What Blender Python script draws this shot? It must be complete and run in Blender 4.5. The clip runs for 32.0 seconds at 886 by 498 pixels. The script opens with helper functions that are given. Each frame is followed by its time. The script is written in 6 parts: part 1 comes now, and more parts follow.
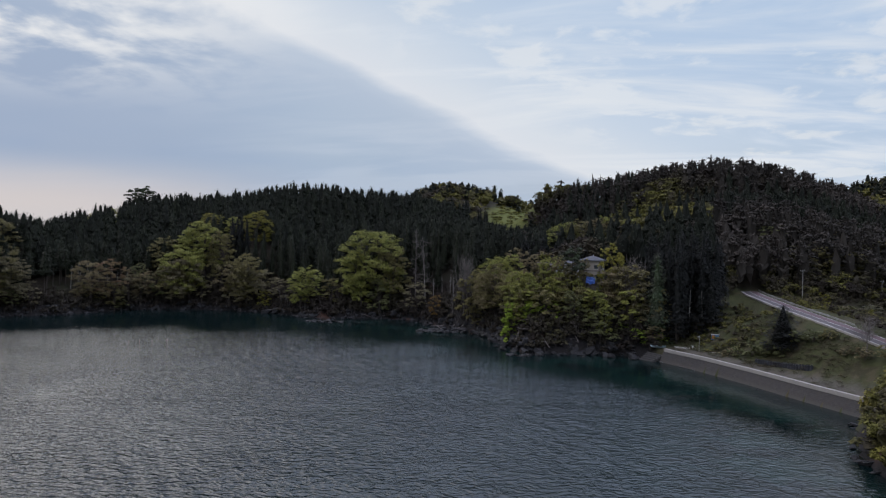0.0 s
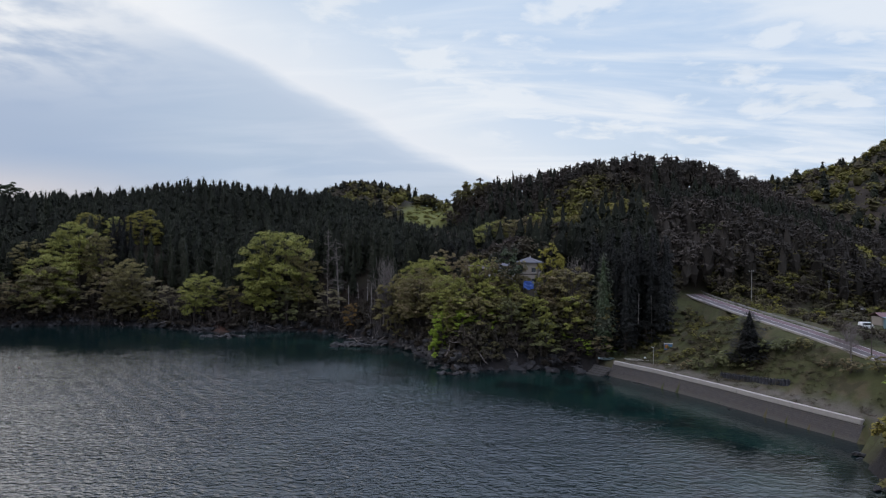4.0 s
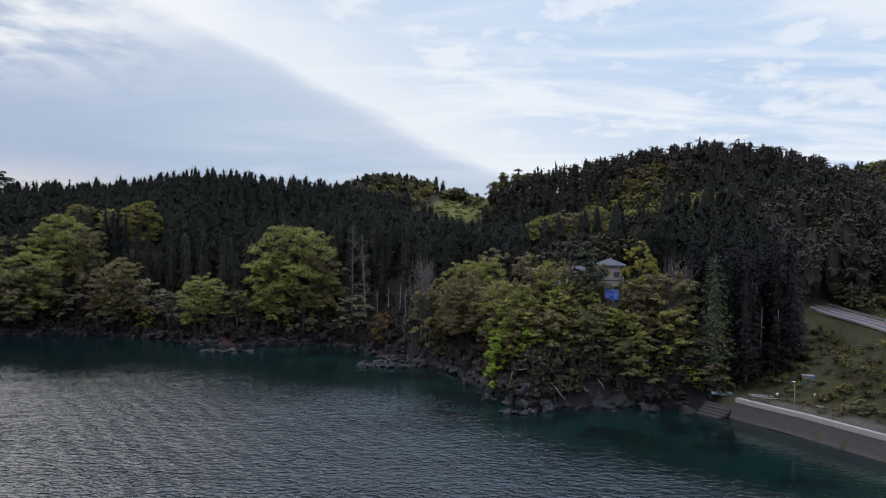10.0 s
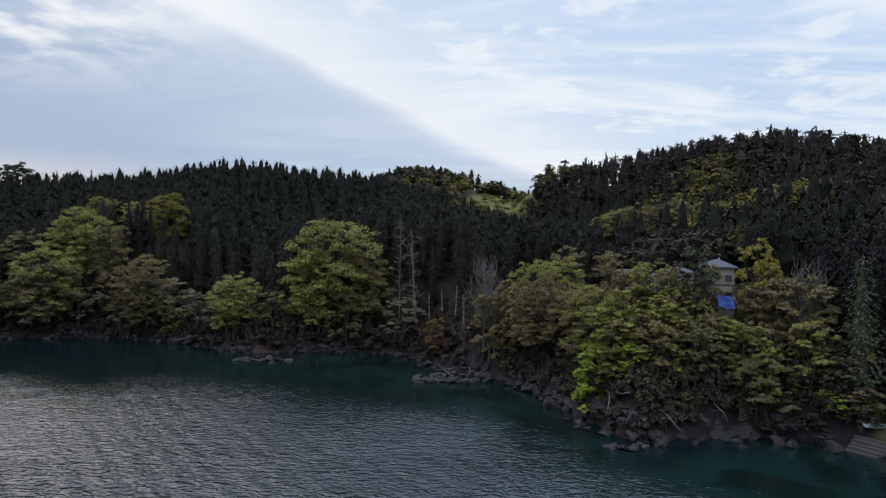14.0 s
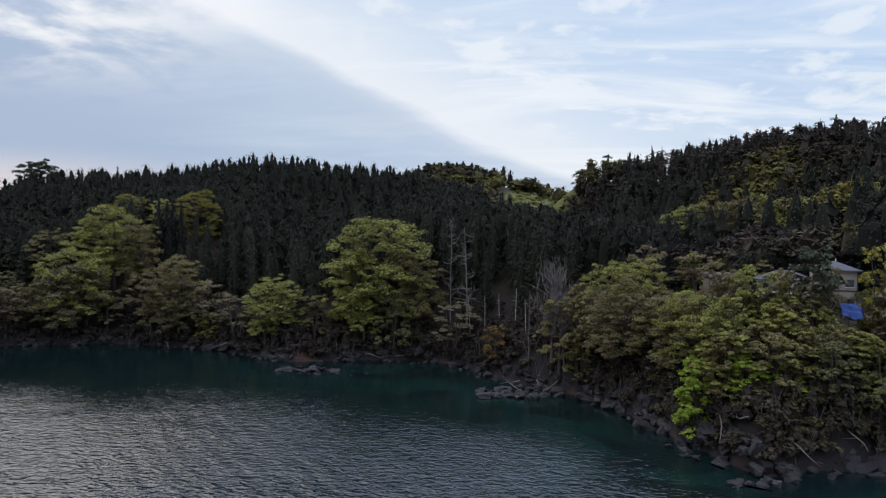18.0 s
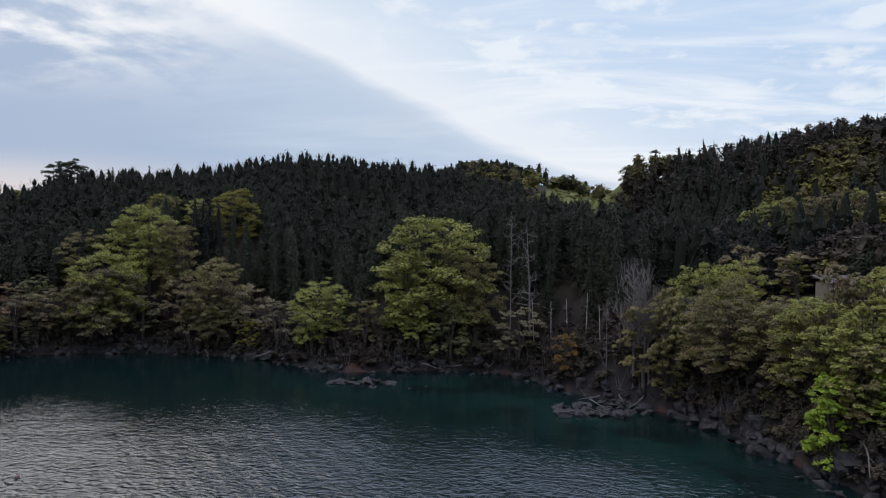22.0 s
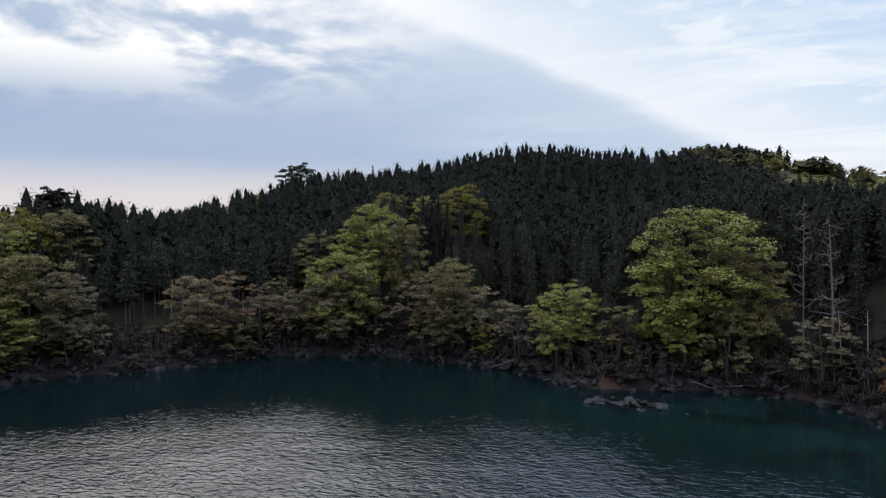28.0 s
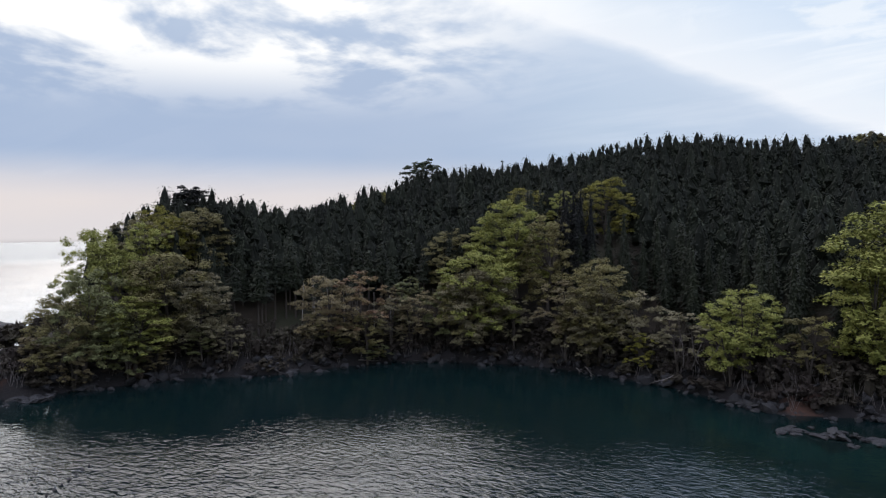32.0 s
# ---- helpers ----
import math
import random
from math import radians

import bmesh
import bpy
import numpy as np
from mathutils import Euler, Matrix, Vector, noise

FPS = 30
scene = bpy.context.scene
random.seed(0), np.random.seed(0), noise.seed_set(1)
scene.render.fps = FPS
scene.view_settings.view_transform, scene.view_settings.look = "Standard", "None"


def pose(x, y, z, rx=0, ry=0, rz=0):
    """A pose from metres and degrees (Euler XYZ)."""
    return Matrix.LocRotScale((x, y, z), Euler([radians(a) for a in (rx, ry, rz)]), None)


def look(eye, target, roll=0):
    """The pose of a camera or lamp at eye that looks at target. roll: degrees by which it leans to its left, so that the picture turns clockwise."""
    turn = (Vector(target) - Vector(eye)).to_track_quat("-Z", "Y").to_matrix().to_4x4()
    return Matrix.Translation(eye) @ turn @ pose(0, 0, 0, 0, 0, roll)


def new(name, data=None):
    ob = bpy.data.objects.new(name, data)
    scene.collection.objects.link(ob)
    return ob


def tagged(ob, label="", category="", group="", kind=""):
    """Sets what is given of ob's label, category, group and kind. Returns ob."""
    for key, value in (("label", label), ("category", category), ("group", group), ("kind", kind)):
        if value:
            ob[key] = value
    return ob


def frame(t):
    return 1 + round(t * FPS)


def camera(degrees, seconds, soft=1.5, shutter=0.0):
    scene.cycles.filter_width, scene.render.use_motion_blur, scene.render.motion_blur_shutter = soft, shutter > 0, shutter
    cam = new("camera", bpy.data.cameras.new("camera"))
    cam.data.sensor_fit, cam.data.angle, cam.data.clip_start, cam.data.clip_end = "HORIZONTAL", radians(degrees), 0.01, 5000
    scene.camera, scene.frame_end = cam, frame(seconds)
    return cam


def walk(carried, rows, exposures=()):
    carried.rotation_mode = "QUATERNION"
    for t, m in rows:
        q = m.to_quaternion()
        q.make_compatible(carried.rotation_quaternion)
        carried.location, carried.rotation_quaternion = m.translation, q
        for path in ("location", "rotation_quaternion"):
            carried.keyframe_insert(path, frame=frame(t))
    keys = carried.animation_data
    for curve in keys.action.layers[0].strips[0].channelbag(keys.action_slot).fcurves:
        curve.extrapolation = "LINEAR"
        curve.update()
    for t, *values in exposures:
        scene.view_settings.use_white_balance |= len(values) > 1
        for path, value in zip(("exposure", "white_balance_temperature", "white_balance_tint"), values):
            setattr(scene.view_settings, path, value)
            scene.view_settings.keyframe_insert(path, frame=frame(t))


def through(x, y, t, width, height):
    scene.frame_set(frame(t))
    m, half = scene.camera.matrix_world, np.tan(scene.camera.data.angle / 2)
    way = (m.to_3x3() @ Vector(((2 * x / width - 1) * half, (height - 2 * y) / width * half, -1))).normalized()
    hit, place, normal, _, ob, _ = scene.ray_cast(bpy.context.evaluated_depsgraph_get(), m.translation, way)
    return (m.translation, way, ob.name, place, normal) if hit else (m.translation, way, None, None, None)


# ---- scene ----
cam = camera(65.6, 32.0, soft=1.25)
PATH = [
    (0, (10.046, -39.509, 33.207), (9.68, -37.543, 33.194), 1.1),
    (0.5, (8.8, -35.92, 33.207), (8.616, -33.928, 33.198), 1.0),
    (1, (7.576, -32.336, 33.206), (7.457, -30.34, 33.199), 0.9),
    (1.5, (6.407, -28.764, 33.206), (6.313, -26.766, 33.199), 0.8),
    (2, (5.325, -25.206, 33.205), (5.228, -23.209, 33.2), 0.8),
    (2.5, (4.347, -21.661, 33.204), (4.249, -19.663, 33.199), 0.7),
    (3, (3.471, -18.115, 33.203), (3.371, -16.118, 33.198), 0.7),
    (3.5, (2.675, -14.552, 33.201), (2.573, -12.554, 33.196), 0.6),
    (5.5, (-0.305, -0.163, 33.184), (-0.415, 1.834, 33.178), 0.7),
    (6, (-1.076, 3.46, 33.182), (-1.189, 5.457, 33.176), 0.8),
    (6.5, (-1.885, 7.097, 33.18), (-2.002, 9.094, 33.174), 0.8),
    (7, (-2.749, 10.738, 33.178), (-2.87, 12.734, 33.171), 0.8),
    (7.5, (-3.683, 14.367, 33.175), (-3.809, 16.363, 33.167), 0.8),
    (8, (-4.696, 17.967, 33.171), (-4.828, 19.962, 33.162), 0.9),
    (8.5, (-5.802, 21.525, 33.166), (-5.939, 23.52, 33.157), 0.8),
    (9, (-7.013, 25.035, 33.161), (-7.156, 27.03, 33.151), 0.8),
    (9.5, (-8.336, 28.489, 33.157), (-8.486, 30.484, 33.145), 0.9),
    (10, (-9.769, 31.884, 33.153), (-9.924, 33.878, 33.141), 0.8),
    (10.5, (-11.304, 35.221, 33.149), (-11.466, 37.215, 33.135), 0.9),
    (11, (-12.93, 38.496, 33.145), (-13.098, 40.489, 33.129), 0.9),
    (11.5, (-14.629, 41.685, 33.142), (-14.807, 43.677, 33.125), 0.9),
    (12, (-16.375, 44.748, 33.139), (-16.559, 46.739, 33.119), 0.8),
    (12.5, (-18.133, 47.648, 33.137), (-18.326, 49.638, 33.116), 0.9),
    (13, (-19.88, 50.357, 33.137), (-20.08, 52.347, 33.115), 0.9),
    (13.5, (-21.589, 52.855, 33.138), (-21.796, 54.844, 33.115), 1.0),
    (14, (-23.254, 55.139, 33.141), (-23.466, 57.128, 33.117), 1.0),
    (14.5, (-24.864, 57.211, 33.145), (-25.081, 59.199, 33.121), 1.0),
    (16.5, (-31.09, 64.688, 33.187), (-31.331, 66.674, 33.159), 1.1),
    (17, (-32.633, 66.443, 33.191), (-32.879, 68.428, 33.162), 1.1),
    (17.5, (-34.176, 68.114, 33.193), (-34.427, 70.098, 33.164), 1.0),
    (18, (-35.734, 69.735, 33.194), (-35.992, 71.718, 33.165), 0.9),
    (18.5, (-37.302, 71.328, 33.195), (-37.566, 73.31, 33.166), 0.9),
    (19, (-38.874, 72.913, 33.196), (-39.144, 74.895, 33.166), 0.8),
    (19.5, (-40.435, 74.496, 33.196), (-40.712, 76.477, 33.166), 0.7),
    (20, (-41.979, 76.075, 33.197), (-42.261, 78.054, 33.166), 0.7),
    (20.5, (-43.501, 77.644, 33.197), (-43.791, 79.623, 33.165), 0.6),
    (21, (-45.012, 79.211, 33.197), (-45.308, 81.189, 33.166), 0.6),
    (21.5, (-46.52, 80.776, 33.197), (-46.824, 82.752, 33.167), 0.6),
    (22, (-48.029, 82.333, 33.198), (-48.341, 84.309, 33.168), 0.6),
    (22.5, (-49.535, 83.872, 33.198), (-49.874, 85.843, 33.168), 0.6),
    (23, (-51.035, 85.382, 33.198), (-51.424, 87.343, 33.167), 0.5),
    (23.5, (-52.526, 86.857, 33.196), (-52.969, 88.807, 33.165), 0.5),
    (24, (-54.014, 88.299, 33.195), (-54.503, 90.238, 33.162), 0.4),
    (24.5, (-55.503, 89.696, 33.192), (-56.04, 91.622, 33.158), 0.3),
    (25, (-56.997, 91.041, 33.189), (-57.581, 92.954, 33.154), 0.2),
    (25.5, (-58.503, 92.332, 33.183), (-59.135, 94.23, 33.148), 0.2),
    (27.5, (-64.624, 97.303, 33.131), (-65.429, 99.133, 33.091), -0.3),
    (28, (-66.207, 98.533, 33.126), (-67.051, 100.346, 33.086), -0.4),
    (28.5, (-67.84, 99.753, 33.123), (-68.72, 101.548, 33.082), -0.5),
    (29, (-69.516, 100.963, 33.122), (-70.433, 102.74, 33.08), -0.5),
    (29.5, (-71.224, 102.16, 33.122), (-72.177, 103.918, 33.08), -0.5),
    (30, (-72.949, 103.339, 33.123), (-73.934, 105.08, 33.081), -0.4),
    (30.5, (-74.687, 104.499, 33.124), (-75.703, 106.221, 33.083), -0.4),
    (31, (-76.437, 105.641, 33.125), (-77.48, 107.347, 33.084), -0.5),
    (31.5, (-78.195, 106.772, 33.126), (-79.275, 108.454, 33.085), -0.5),
    (32, (-79.959, 107.898, 33.127), (-81.082, 109.552, 33.085), -0.4),
]
walk(cam, [(t, look(eye, target, roll)) for t, eye, target, roll in PATH], [(0, -.22), (1, -.15), (3, -.08), (8, 0), (24, 0), (30, .07), (32, .07)])

# ---- lie of the land ----
SHORE_A = [(-1500, 900), (-700, 640), (-420, 420), (-345, 300), (-305, 228), (-266, 172), (-246, 160), (-233, 172), (-225, 194),
           (-221, 206), (-205, 219), (-200, 232), (-191, 250), (-176, 257), (-160, 263), (-140, 262), (-122, 257), (-108, 250),
           (-100, 245), (-88, 249), (-78, 252), (-66, 254), (-54, 249), (-46, 237), (-34, 227), (-24, 219), (-17, 206)]
SHORE_B = [(-11, 192), (-6, 178), (-2, 172), (6, 177), (20, 180), (32, 177), (38, 171), (46, 159), (55, 142), (63, 125), (70, 111),
           (64, 101), (58, 84), (56, 72), (64, 45), (88, 5), (130, -60), (220, -160), (900, -400), (1500, -500), (1500, 2600), (-1500, 2600)]
SHORE = np.array(SHORE_A + SHORE_B, float)
# hills: x, y, height, radius
HILLS = [(-14, 433, 10.0, 12), (-33, 412, -9, 20), (-2, 430, 6.0, 16), (12, 200, 12, 22), (5, 245, 5, 38), (-60, 300, 23.2, 38), (-135, 375, 19.5, 40),
         (-185, 365, 18.0, 35), (-255, 365, 26, 40), (-235, 300, 12, 35), (-268, 240, 23.4, 28), (-75, 575, 58, 80), (-118, 578, 22, 42), (14, 430, 13, 26),
         (-40, 480, 19, 50), (60, 410, 44, 45), (95, 365, 27.5, 38), (140, 335, 30, 40), (55, 265, 23, 35), (105, 250, 16.6, 38), (640, 930, 204, 150),
         (330, 600, 92, 120), (-90, 400, 25, 45), (-200, 455, 26.7, 60), (170, 160, 6, 50), (120, 90, 8, 40), (-30, 350, 4.8, 35), (-160, 300, 19.6, 28),
         (-300, 330, 12.7, 40), (-162, 378, 4, 18)]
ROAD_Y = [96, 106, 115, 123, 132, 140, 149, 165, 177, 200, 220, 250]
ROAD_X = [87, 84, 81, 79, 77, 75.2, 73, 70, 68, 67, 68, 72]
ROAD_Z = [10.6, 11, 11.5, 12, 13, 14, 15, 16.4, 17.4, 18.6, 19.6, 21]


def smooth(a, b, v):
    u = np.clip((np.asarray(v, float) - a) / (b - a), 0, 1)
    return u * u * (3 - 2 * u)


def inland(x, y):
    """Metres from the shore line, positive on land."""
    x, y = np.asarray(x, float), np.asarray(y, float)
    best, odd = np.full(x.shape, 1e9), np.zeros(x.shape, bool)
    for (ax, ay), (bx, by) in zip(SHORE, np.roll(SHORE, -1, 0)):
        ux, uy = bx - ax, by - ay
        k = np.clip(((x - ax) * ux + (y - ay) * uy) / (ux * ux + uy * uy), 0, 1)
        best = np.minimum(best, np.hypot(x - ax - k * ux, y - ay - k * uy))
        if uy:
            odd ^= ((ay > y) != (by > y)) & (x < ax + (y - ay) / uy * ux)
    return np.where(odd, best, -best)


def ripple(x, y):
    """Small unevenness of the ground, about -1 to 1."""
    return (np.sin(x * .31 + 1.7 * np.sin(y * .17)) + np.sin(y * .37 + 1.3 * np.sin(x * .23 + 2)) + .6 * np.sin(x * .83 + y * .61)
            + .5 * np.sin(x * 1.31 - y * 1.13 + 1)) / 3.1


def bay(x, y):
    """How far a place belongs to the tended strip between the sea wall and the road."""
    return smooth(92, 108, y) * (1 - smooth(172, 190, y + .35 * np.minimum(x - 50, 20) - .95 * np.maximum(x - 74, 0))) * smooth(34, 38, x) * (1 - smooth(128, 150, x - .1 * (y - 110)))


def wall_x(y):
    return np.interp(y, [96, 111, 125, 142, 159, 171], [74, 70, 63, 55, 46, 38])


def height(x, y):
    """The ground's height in metres above the water."""
    x, y = np.asarray(x, float), np.asarray(y, float)
    d = inland(x, y)
    up = sum(h * np.exp(-((x - cx) ** 2 + (y - cy) ** 2) / (2 * r * r)) for cx, cy, h, r in HILLS)
    cliff = 2.5 + 4.5 * smooth(-60, -25, x) + 1.5 * smooth(-150, -250, x)
    wild = cliff * smooth(-.3, 4.2, d + 1.1 * ripple(x, y)) + np.maximum(up, 0) * smooth(0, 30, d) + .5 * ripple(x, y) * smooth(0, 6, d)
    rx, rz, wx = np.interp(y, ROAD_Y, ROAD_X), np.interp(y, ROAD_Y, ROAD_Z), wall_x(y)
    k = np.clip((x - wx) / np.maximum(rx - wx, 5), 0, 1)
    strip = np.where(x < rx, 3.5 + .2 * np.clip(x - wx, 0, 4) + (rz - 4.6) * smooth(.2, 1.04, k), rz + (12.2 - rz + .03 * np.maximum(x - 90, 0)) * smooth(8, 26, x - rx)) + .12 * ripple(x, y)
    near = bay(x, y)
    beside = np.exp(-((x - rx - 3.5) / 11) ** 2) * smooth(100, 116, y) * (1 - smooth(205, 245, y))
    z = wild * (1 - near) + strip * near
    z = z * (1 - beside) + np.where(x > rx - 1, rz - .06, z) * beside
    sea = np.maximum(.28 * d, -14) - .15
    return np.where(d > 0, z, sea)

# ---- sky and sun ----
SUN_AZ, SUN_EL = 58.0, 27.0  # degrees left of +y, degrees up
world = bpy.data.worlds.new("sky")
scene.world = world
world.use_nodes = True


class Nodes:
    """Short way to write node trees."""

    def __init__(self, tree):
        self.tree = tree
        tree.nodes.clear()

    def add(self, kind, ins=None, **props):
        n = self.tree.nodes.new(kind)
        for k, v in props.items():
            setattr(n, k, v)
        for k, v in (ins or {}).items():
            self.put(n.inputs[k], v)
        return n

    def put(self, socket, v):
        if isinstance(v, bpy.types.NodeSocket):
            self.tree.links.new(v, socket)
        else:
            socket.default_value = v

    def math(self, op, a, b=0.0, clamp=False):
        n = self.add("ShaderNodeMath", operation=op, use_clamp=clamp)
        self.put(n.inputs[0], a)
        self.put(n.inputs[1], b)
        return n.outputs[0]

    def vec(self, op, a, b=(0, 0, 0)):
        n = self.add("ShaderNodeVectorMath", operation=op)
        self.put(n.inputs[0], a)
        self.put(n.inputs[1], b)
        return n.outputs["Value" if op == "DOT_PRODUCT" else "Vector"]

    def mix(self, f, a, b, blend="MIX"):
        n = self.add("ShaderNodeMix", data_type="RGBA", blend_type=blend)
        self.put(n.inputs[0], f)
        self.put(n.inputs[6], a)
        self.put(n.inputs[7], b)
        return n.outputs[2]

    def ramp(self, f, *stops):
        n = self.add("ShaderNodeValToRGB")
        e = n.color_ramp.elements
        while len(e) < len(stops):
            e.new(.5)
        for el, (p, c) in zip(e, stops):
            el.position, el.color = p, (*(c if isinstance(c, tuple) else (c, c, c)), 1)
        self.put(n.inputs[0], f)
        return n.outputs[0]

    def span(self, v, a, b, c=0.0, d=1.0):
        n = self.add("ShaderNodeMapRange", {"From Min": a, "From Max": b, "To Min": c, "To Max": d}, interpolation_type="SMOOTHSTEP")
        self.put(n.inputs[0], v)
        return n.outputs[0]

    def noise(self, at, scale, detail=4.0, rough=.55, distort=0.0):
        n = self.add("ShaderNodeTexNoise", {"Scale": scale, "Detail": detail, "Roughness": rough, "Distortion": distort})
        self.put(n.inputs["Vector"], at)
        return n.outputs[0]


def rgb(r, g, b):
    return (r, g, b, 1)


w = Nodes(world.node_tree)
way = w.add("ShaderNodeTexCoord").outputs["Generated"]
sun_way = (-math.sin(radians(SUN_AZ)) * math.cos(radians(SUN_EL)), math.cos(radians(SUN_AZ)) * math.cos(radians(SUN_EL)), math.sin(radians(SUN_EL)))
air = w.add("ShaderNodeTexSky", sky_type="NISHITA", sun_disc=False, sun_elevation=radians(SUN_EL), sun_rotation=radians(-SUN_AZ),
            altitude=20.0, air_density=1.2, dust_density=2.0)
blue = w.mix(1.0, air.outputs[0], rgb(.105, .105, .105), "MULTIPLY")
part_z = w.add("ShaderNodeSeparateXYZ", {0: way})
up = part_z.outputs[2]
lift = w.math("ADD", w.math("MAXIMUM", up, 0.0), .16)
flat = w.add("ShaderNodeCombineXYZ", {0: w.math("DIVIDE", part_z.outputs[0], lift), 1: w.math("DIVIDE", part_z.outputs[1], lift)}).outputs[0]
# long wisps, drawn out from the upper left to the right
turned = w.add("ShaderNodeMapping", {"Rotation": (0, 0, radians(36)), "Scale": (.55, 1.7, 1)})
w.put(turned.inputs[0], flat)
wisp = w.noise(turned.outputs[0], 1.25, 7, .56, .5)
puff = w.noise(flat, 2.1, 6, .55, .25)
soft = w.noise(flat, .55, 3, .5, .2)
# the long edge of the high cloud sheet
edge = w.vec("DOT_PRODUCT", way, (0.41, -0.08, 0.908))
edge = w.math("ADD", edge, w.math("SUBTRACT", w.math("MULTIPLY", w.math("SUBTRACT", soft, .5), .10), .012))
edge = w.math("ADD", edge, w.math("MULTIPLY", w.math("SUBTRACT", puff, .5), .035))
sheet = w.ramp(w.span(edge, -.32, .36), (0.0, (.40, .51, .69)), (.25, (.45, .56, .73)), (.42, (.53, .625, .775)), (.452, (.58, .67, .81)), (.492, (.83, .87, .94)),
               (.55, (.79, .85, .935)), (.68, (.66, .765, .91)), (1.0, (.50, .655, .885)))
white = w.math("MULTIPLY", w.span(wisp, .43, .62), w.span(edge, -.02, .10, .25, 1.0))
heap = w.math("MULTIPLY", w.span(w.noise(flat, 3.0, 7, .55, .3), .50, .62), w.span(edge, .02, .12, 0, .55))
cloud = w.mix(w.math("MAXIMUM", w.math("MULTIPLY", white, .62), heap), sheet, rgb(.97, .985, 1.0))
cover = w.span(w.math("ADD", soft, w.math("MULTIPLY", white, .4)), .25, .6, .84, .99)
sky_col = w.mix(cover, blue, cloud)
# low band of thicker grey cloud and a warm strip over the sea, towards the sun
toward = w.vec("DOT_PRODUCT", way, (-math.sin(radians(62)), math.cos(radians(62)), 0))
seaward = w.span(toward, .72, .93)
grey = w.math("MULTIPLY", w.math("MULTIPLY", w.span(up, .05, .12), w.span(up, .42, .18)), seaward)
sky_col = w.mix(w.math("MULTIPLY", grey, .75), sky_col, rgb(.33, .43, .62))
warm = w.math("MULTIPLY", w.span(up, .115, .04), seaward)
sky_col = w.mix(w.math("MULTIPLY", warm, .9), sky_col, rgb(.80, .70, .66))
lowhaze = w.math("MULTIPLY", w.span(up, .12, 0.0), .35)
sky_col = w.mix(lowhaze, sky_col, rgb(.62, .66, .74))
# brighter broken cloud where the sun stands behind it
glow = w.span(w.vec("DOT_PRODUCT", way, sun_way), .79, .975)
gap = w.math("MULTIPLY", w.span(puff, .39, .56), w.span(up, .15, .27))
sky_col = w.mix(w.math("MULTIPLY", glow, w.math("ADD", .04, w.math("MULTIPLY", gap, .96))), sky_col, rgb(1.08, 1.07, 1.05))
# an overcast sky is brighter overhead
high = w.span(up, .34, .80, 0.0, 1.0)
sky_col = w.mix(1.0, sky_col, w.mix(high, rgb(1, 1, 1), rgb(3.1, 2.85, 3.1)), "MULTIPLY")
below = w.span(up, -.02, .0)
sky_col = w.mix(below, rgb(.10, .12, .14), sky_col)
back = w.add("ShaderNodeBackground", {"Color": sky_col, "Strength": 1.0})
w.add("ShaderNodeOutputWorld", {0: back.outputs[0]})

sun = new("sun", bpy.data.lights.new("sun", "SUN"))
sun.data.energy, sun.data.angle, sun.data.color = .6, radians(50), (1, .96, .90)
sun.matrix_world = look(Vector(sun_way) * 500, (0, 0, 0))

# ---- materials ----


def material(name, build):
    m = bpy.data.materials.new(name)
    m.use_nodes = True
    n = Nodes(m.node_tree)
    out = n.add("ShaderNodeOutputMaterial")
    n.put(out.inputs[0], build(n))
    return m


def surface(n, colour, rough=.8, normal=None, metal=0.0, spec=.4, **more):
    b = n.add("ShaderNodeBsdfPrincipled", {"Roughness": rough, "Metallic": metal, "Specular IOR Level": spec})
    n.put(b.inputs["Base Color"], colour)
    if normal is not None:
        n.put(b.inputs["Normal"], normal)
    for k, v in more.items():
        n.put(b.inputs[k], v)
    return b.outputs[0]


def bump(n, h, strength=.4, distance=.1):
    b = n.add("ShaderNodeBump", {"Strength": strength, "Distance": distance})
    n.put(b.inputs["Height"], h)
    return b.outputs[0]


def place(n):
    return n.add("ShaderNodeTexCoord").outputs["Object"]


def plain(name, c, rough=.7, metal=0.0, vary=.25, scale=3.0, relief=.15, dirt=(.05, .045, .04), dirty=.3):
    """Paint, metal, wood or concrete with grain, stains and a little relief."""
    def build(n):
        at = place(n)
        fine, broad = n.noise(at, scale * 8, 4), n.noise(at, scale * .6, 5, .6)
        dark = tuple(v * (1 - vary) for v in c)
        col = n.mix(fine, rgb(*dark), rgb(*[min(v * (1 + vary), 1) for v in c]))
        col = n.mix(n.span(broad, .5, .75, 0, dirty), col, rgb(*dirt))
        return surface(n, col, rough, bump(n, fine, relief, .02), metal)
    return material(name, build)


def foliage(name, c, c2, spread=.26, through=.18):
    """Leaves: each tree and each leaf its own tone, a little light coming through."""
    def build(n):
        tree = n.add("ShaderNodeObjectInfo").outputs["Random"]
        leaf = n.add("ShaderNodeNewGeometry").outputs["Random Per Island"]
        clump = n.noise(place(n), .45, 2)
        col = n.mix(n.span(clump, .35, .65), rgb(*c), rgb(*c2))
        k = n.math("ADD", n.math("MULTIPLY", leaf, spread), n.math("ADD", 1 - spread * .5 - .15, n.math("MULTIPLY", tree, .3)))
        col = n.mix(1.0, col, n.add("ShaderNodeCombineColor", {0: k, 1: k, 2: k}).outputs[0], "MULTIPLY")
        d = surface(n, col, .7, spec=.12)
        t = n.add("ShaderNodeBsdfTranslucent", {"Color": col}).outputs[0]
        return n.add("ShaderNodeMixShader", {0: through, 1: d, 2: t}).outputs[0]
    return material(name, build)


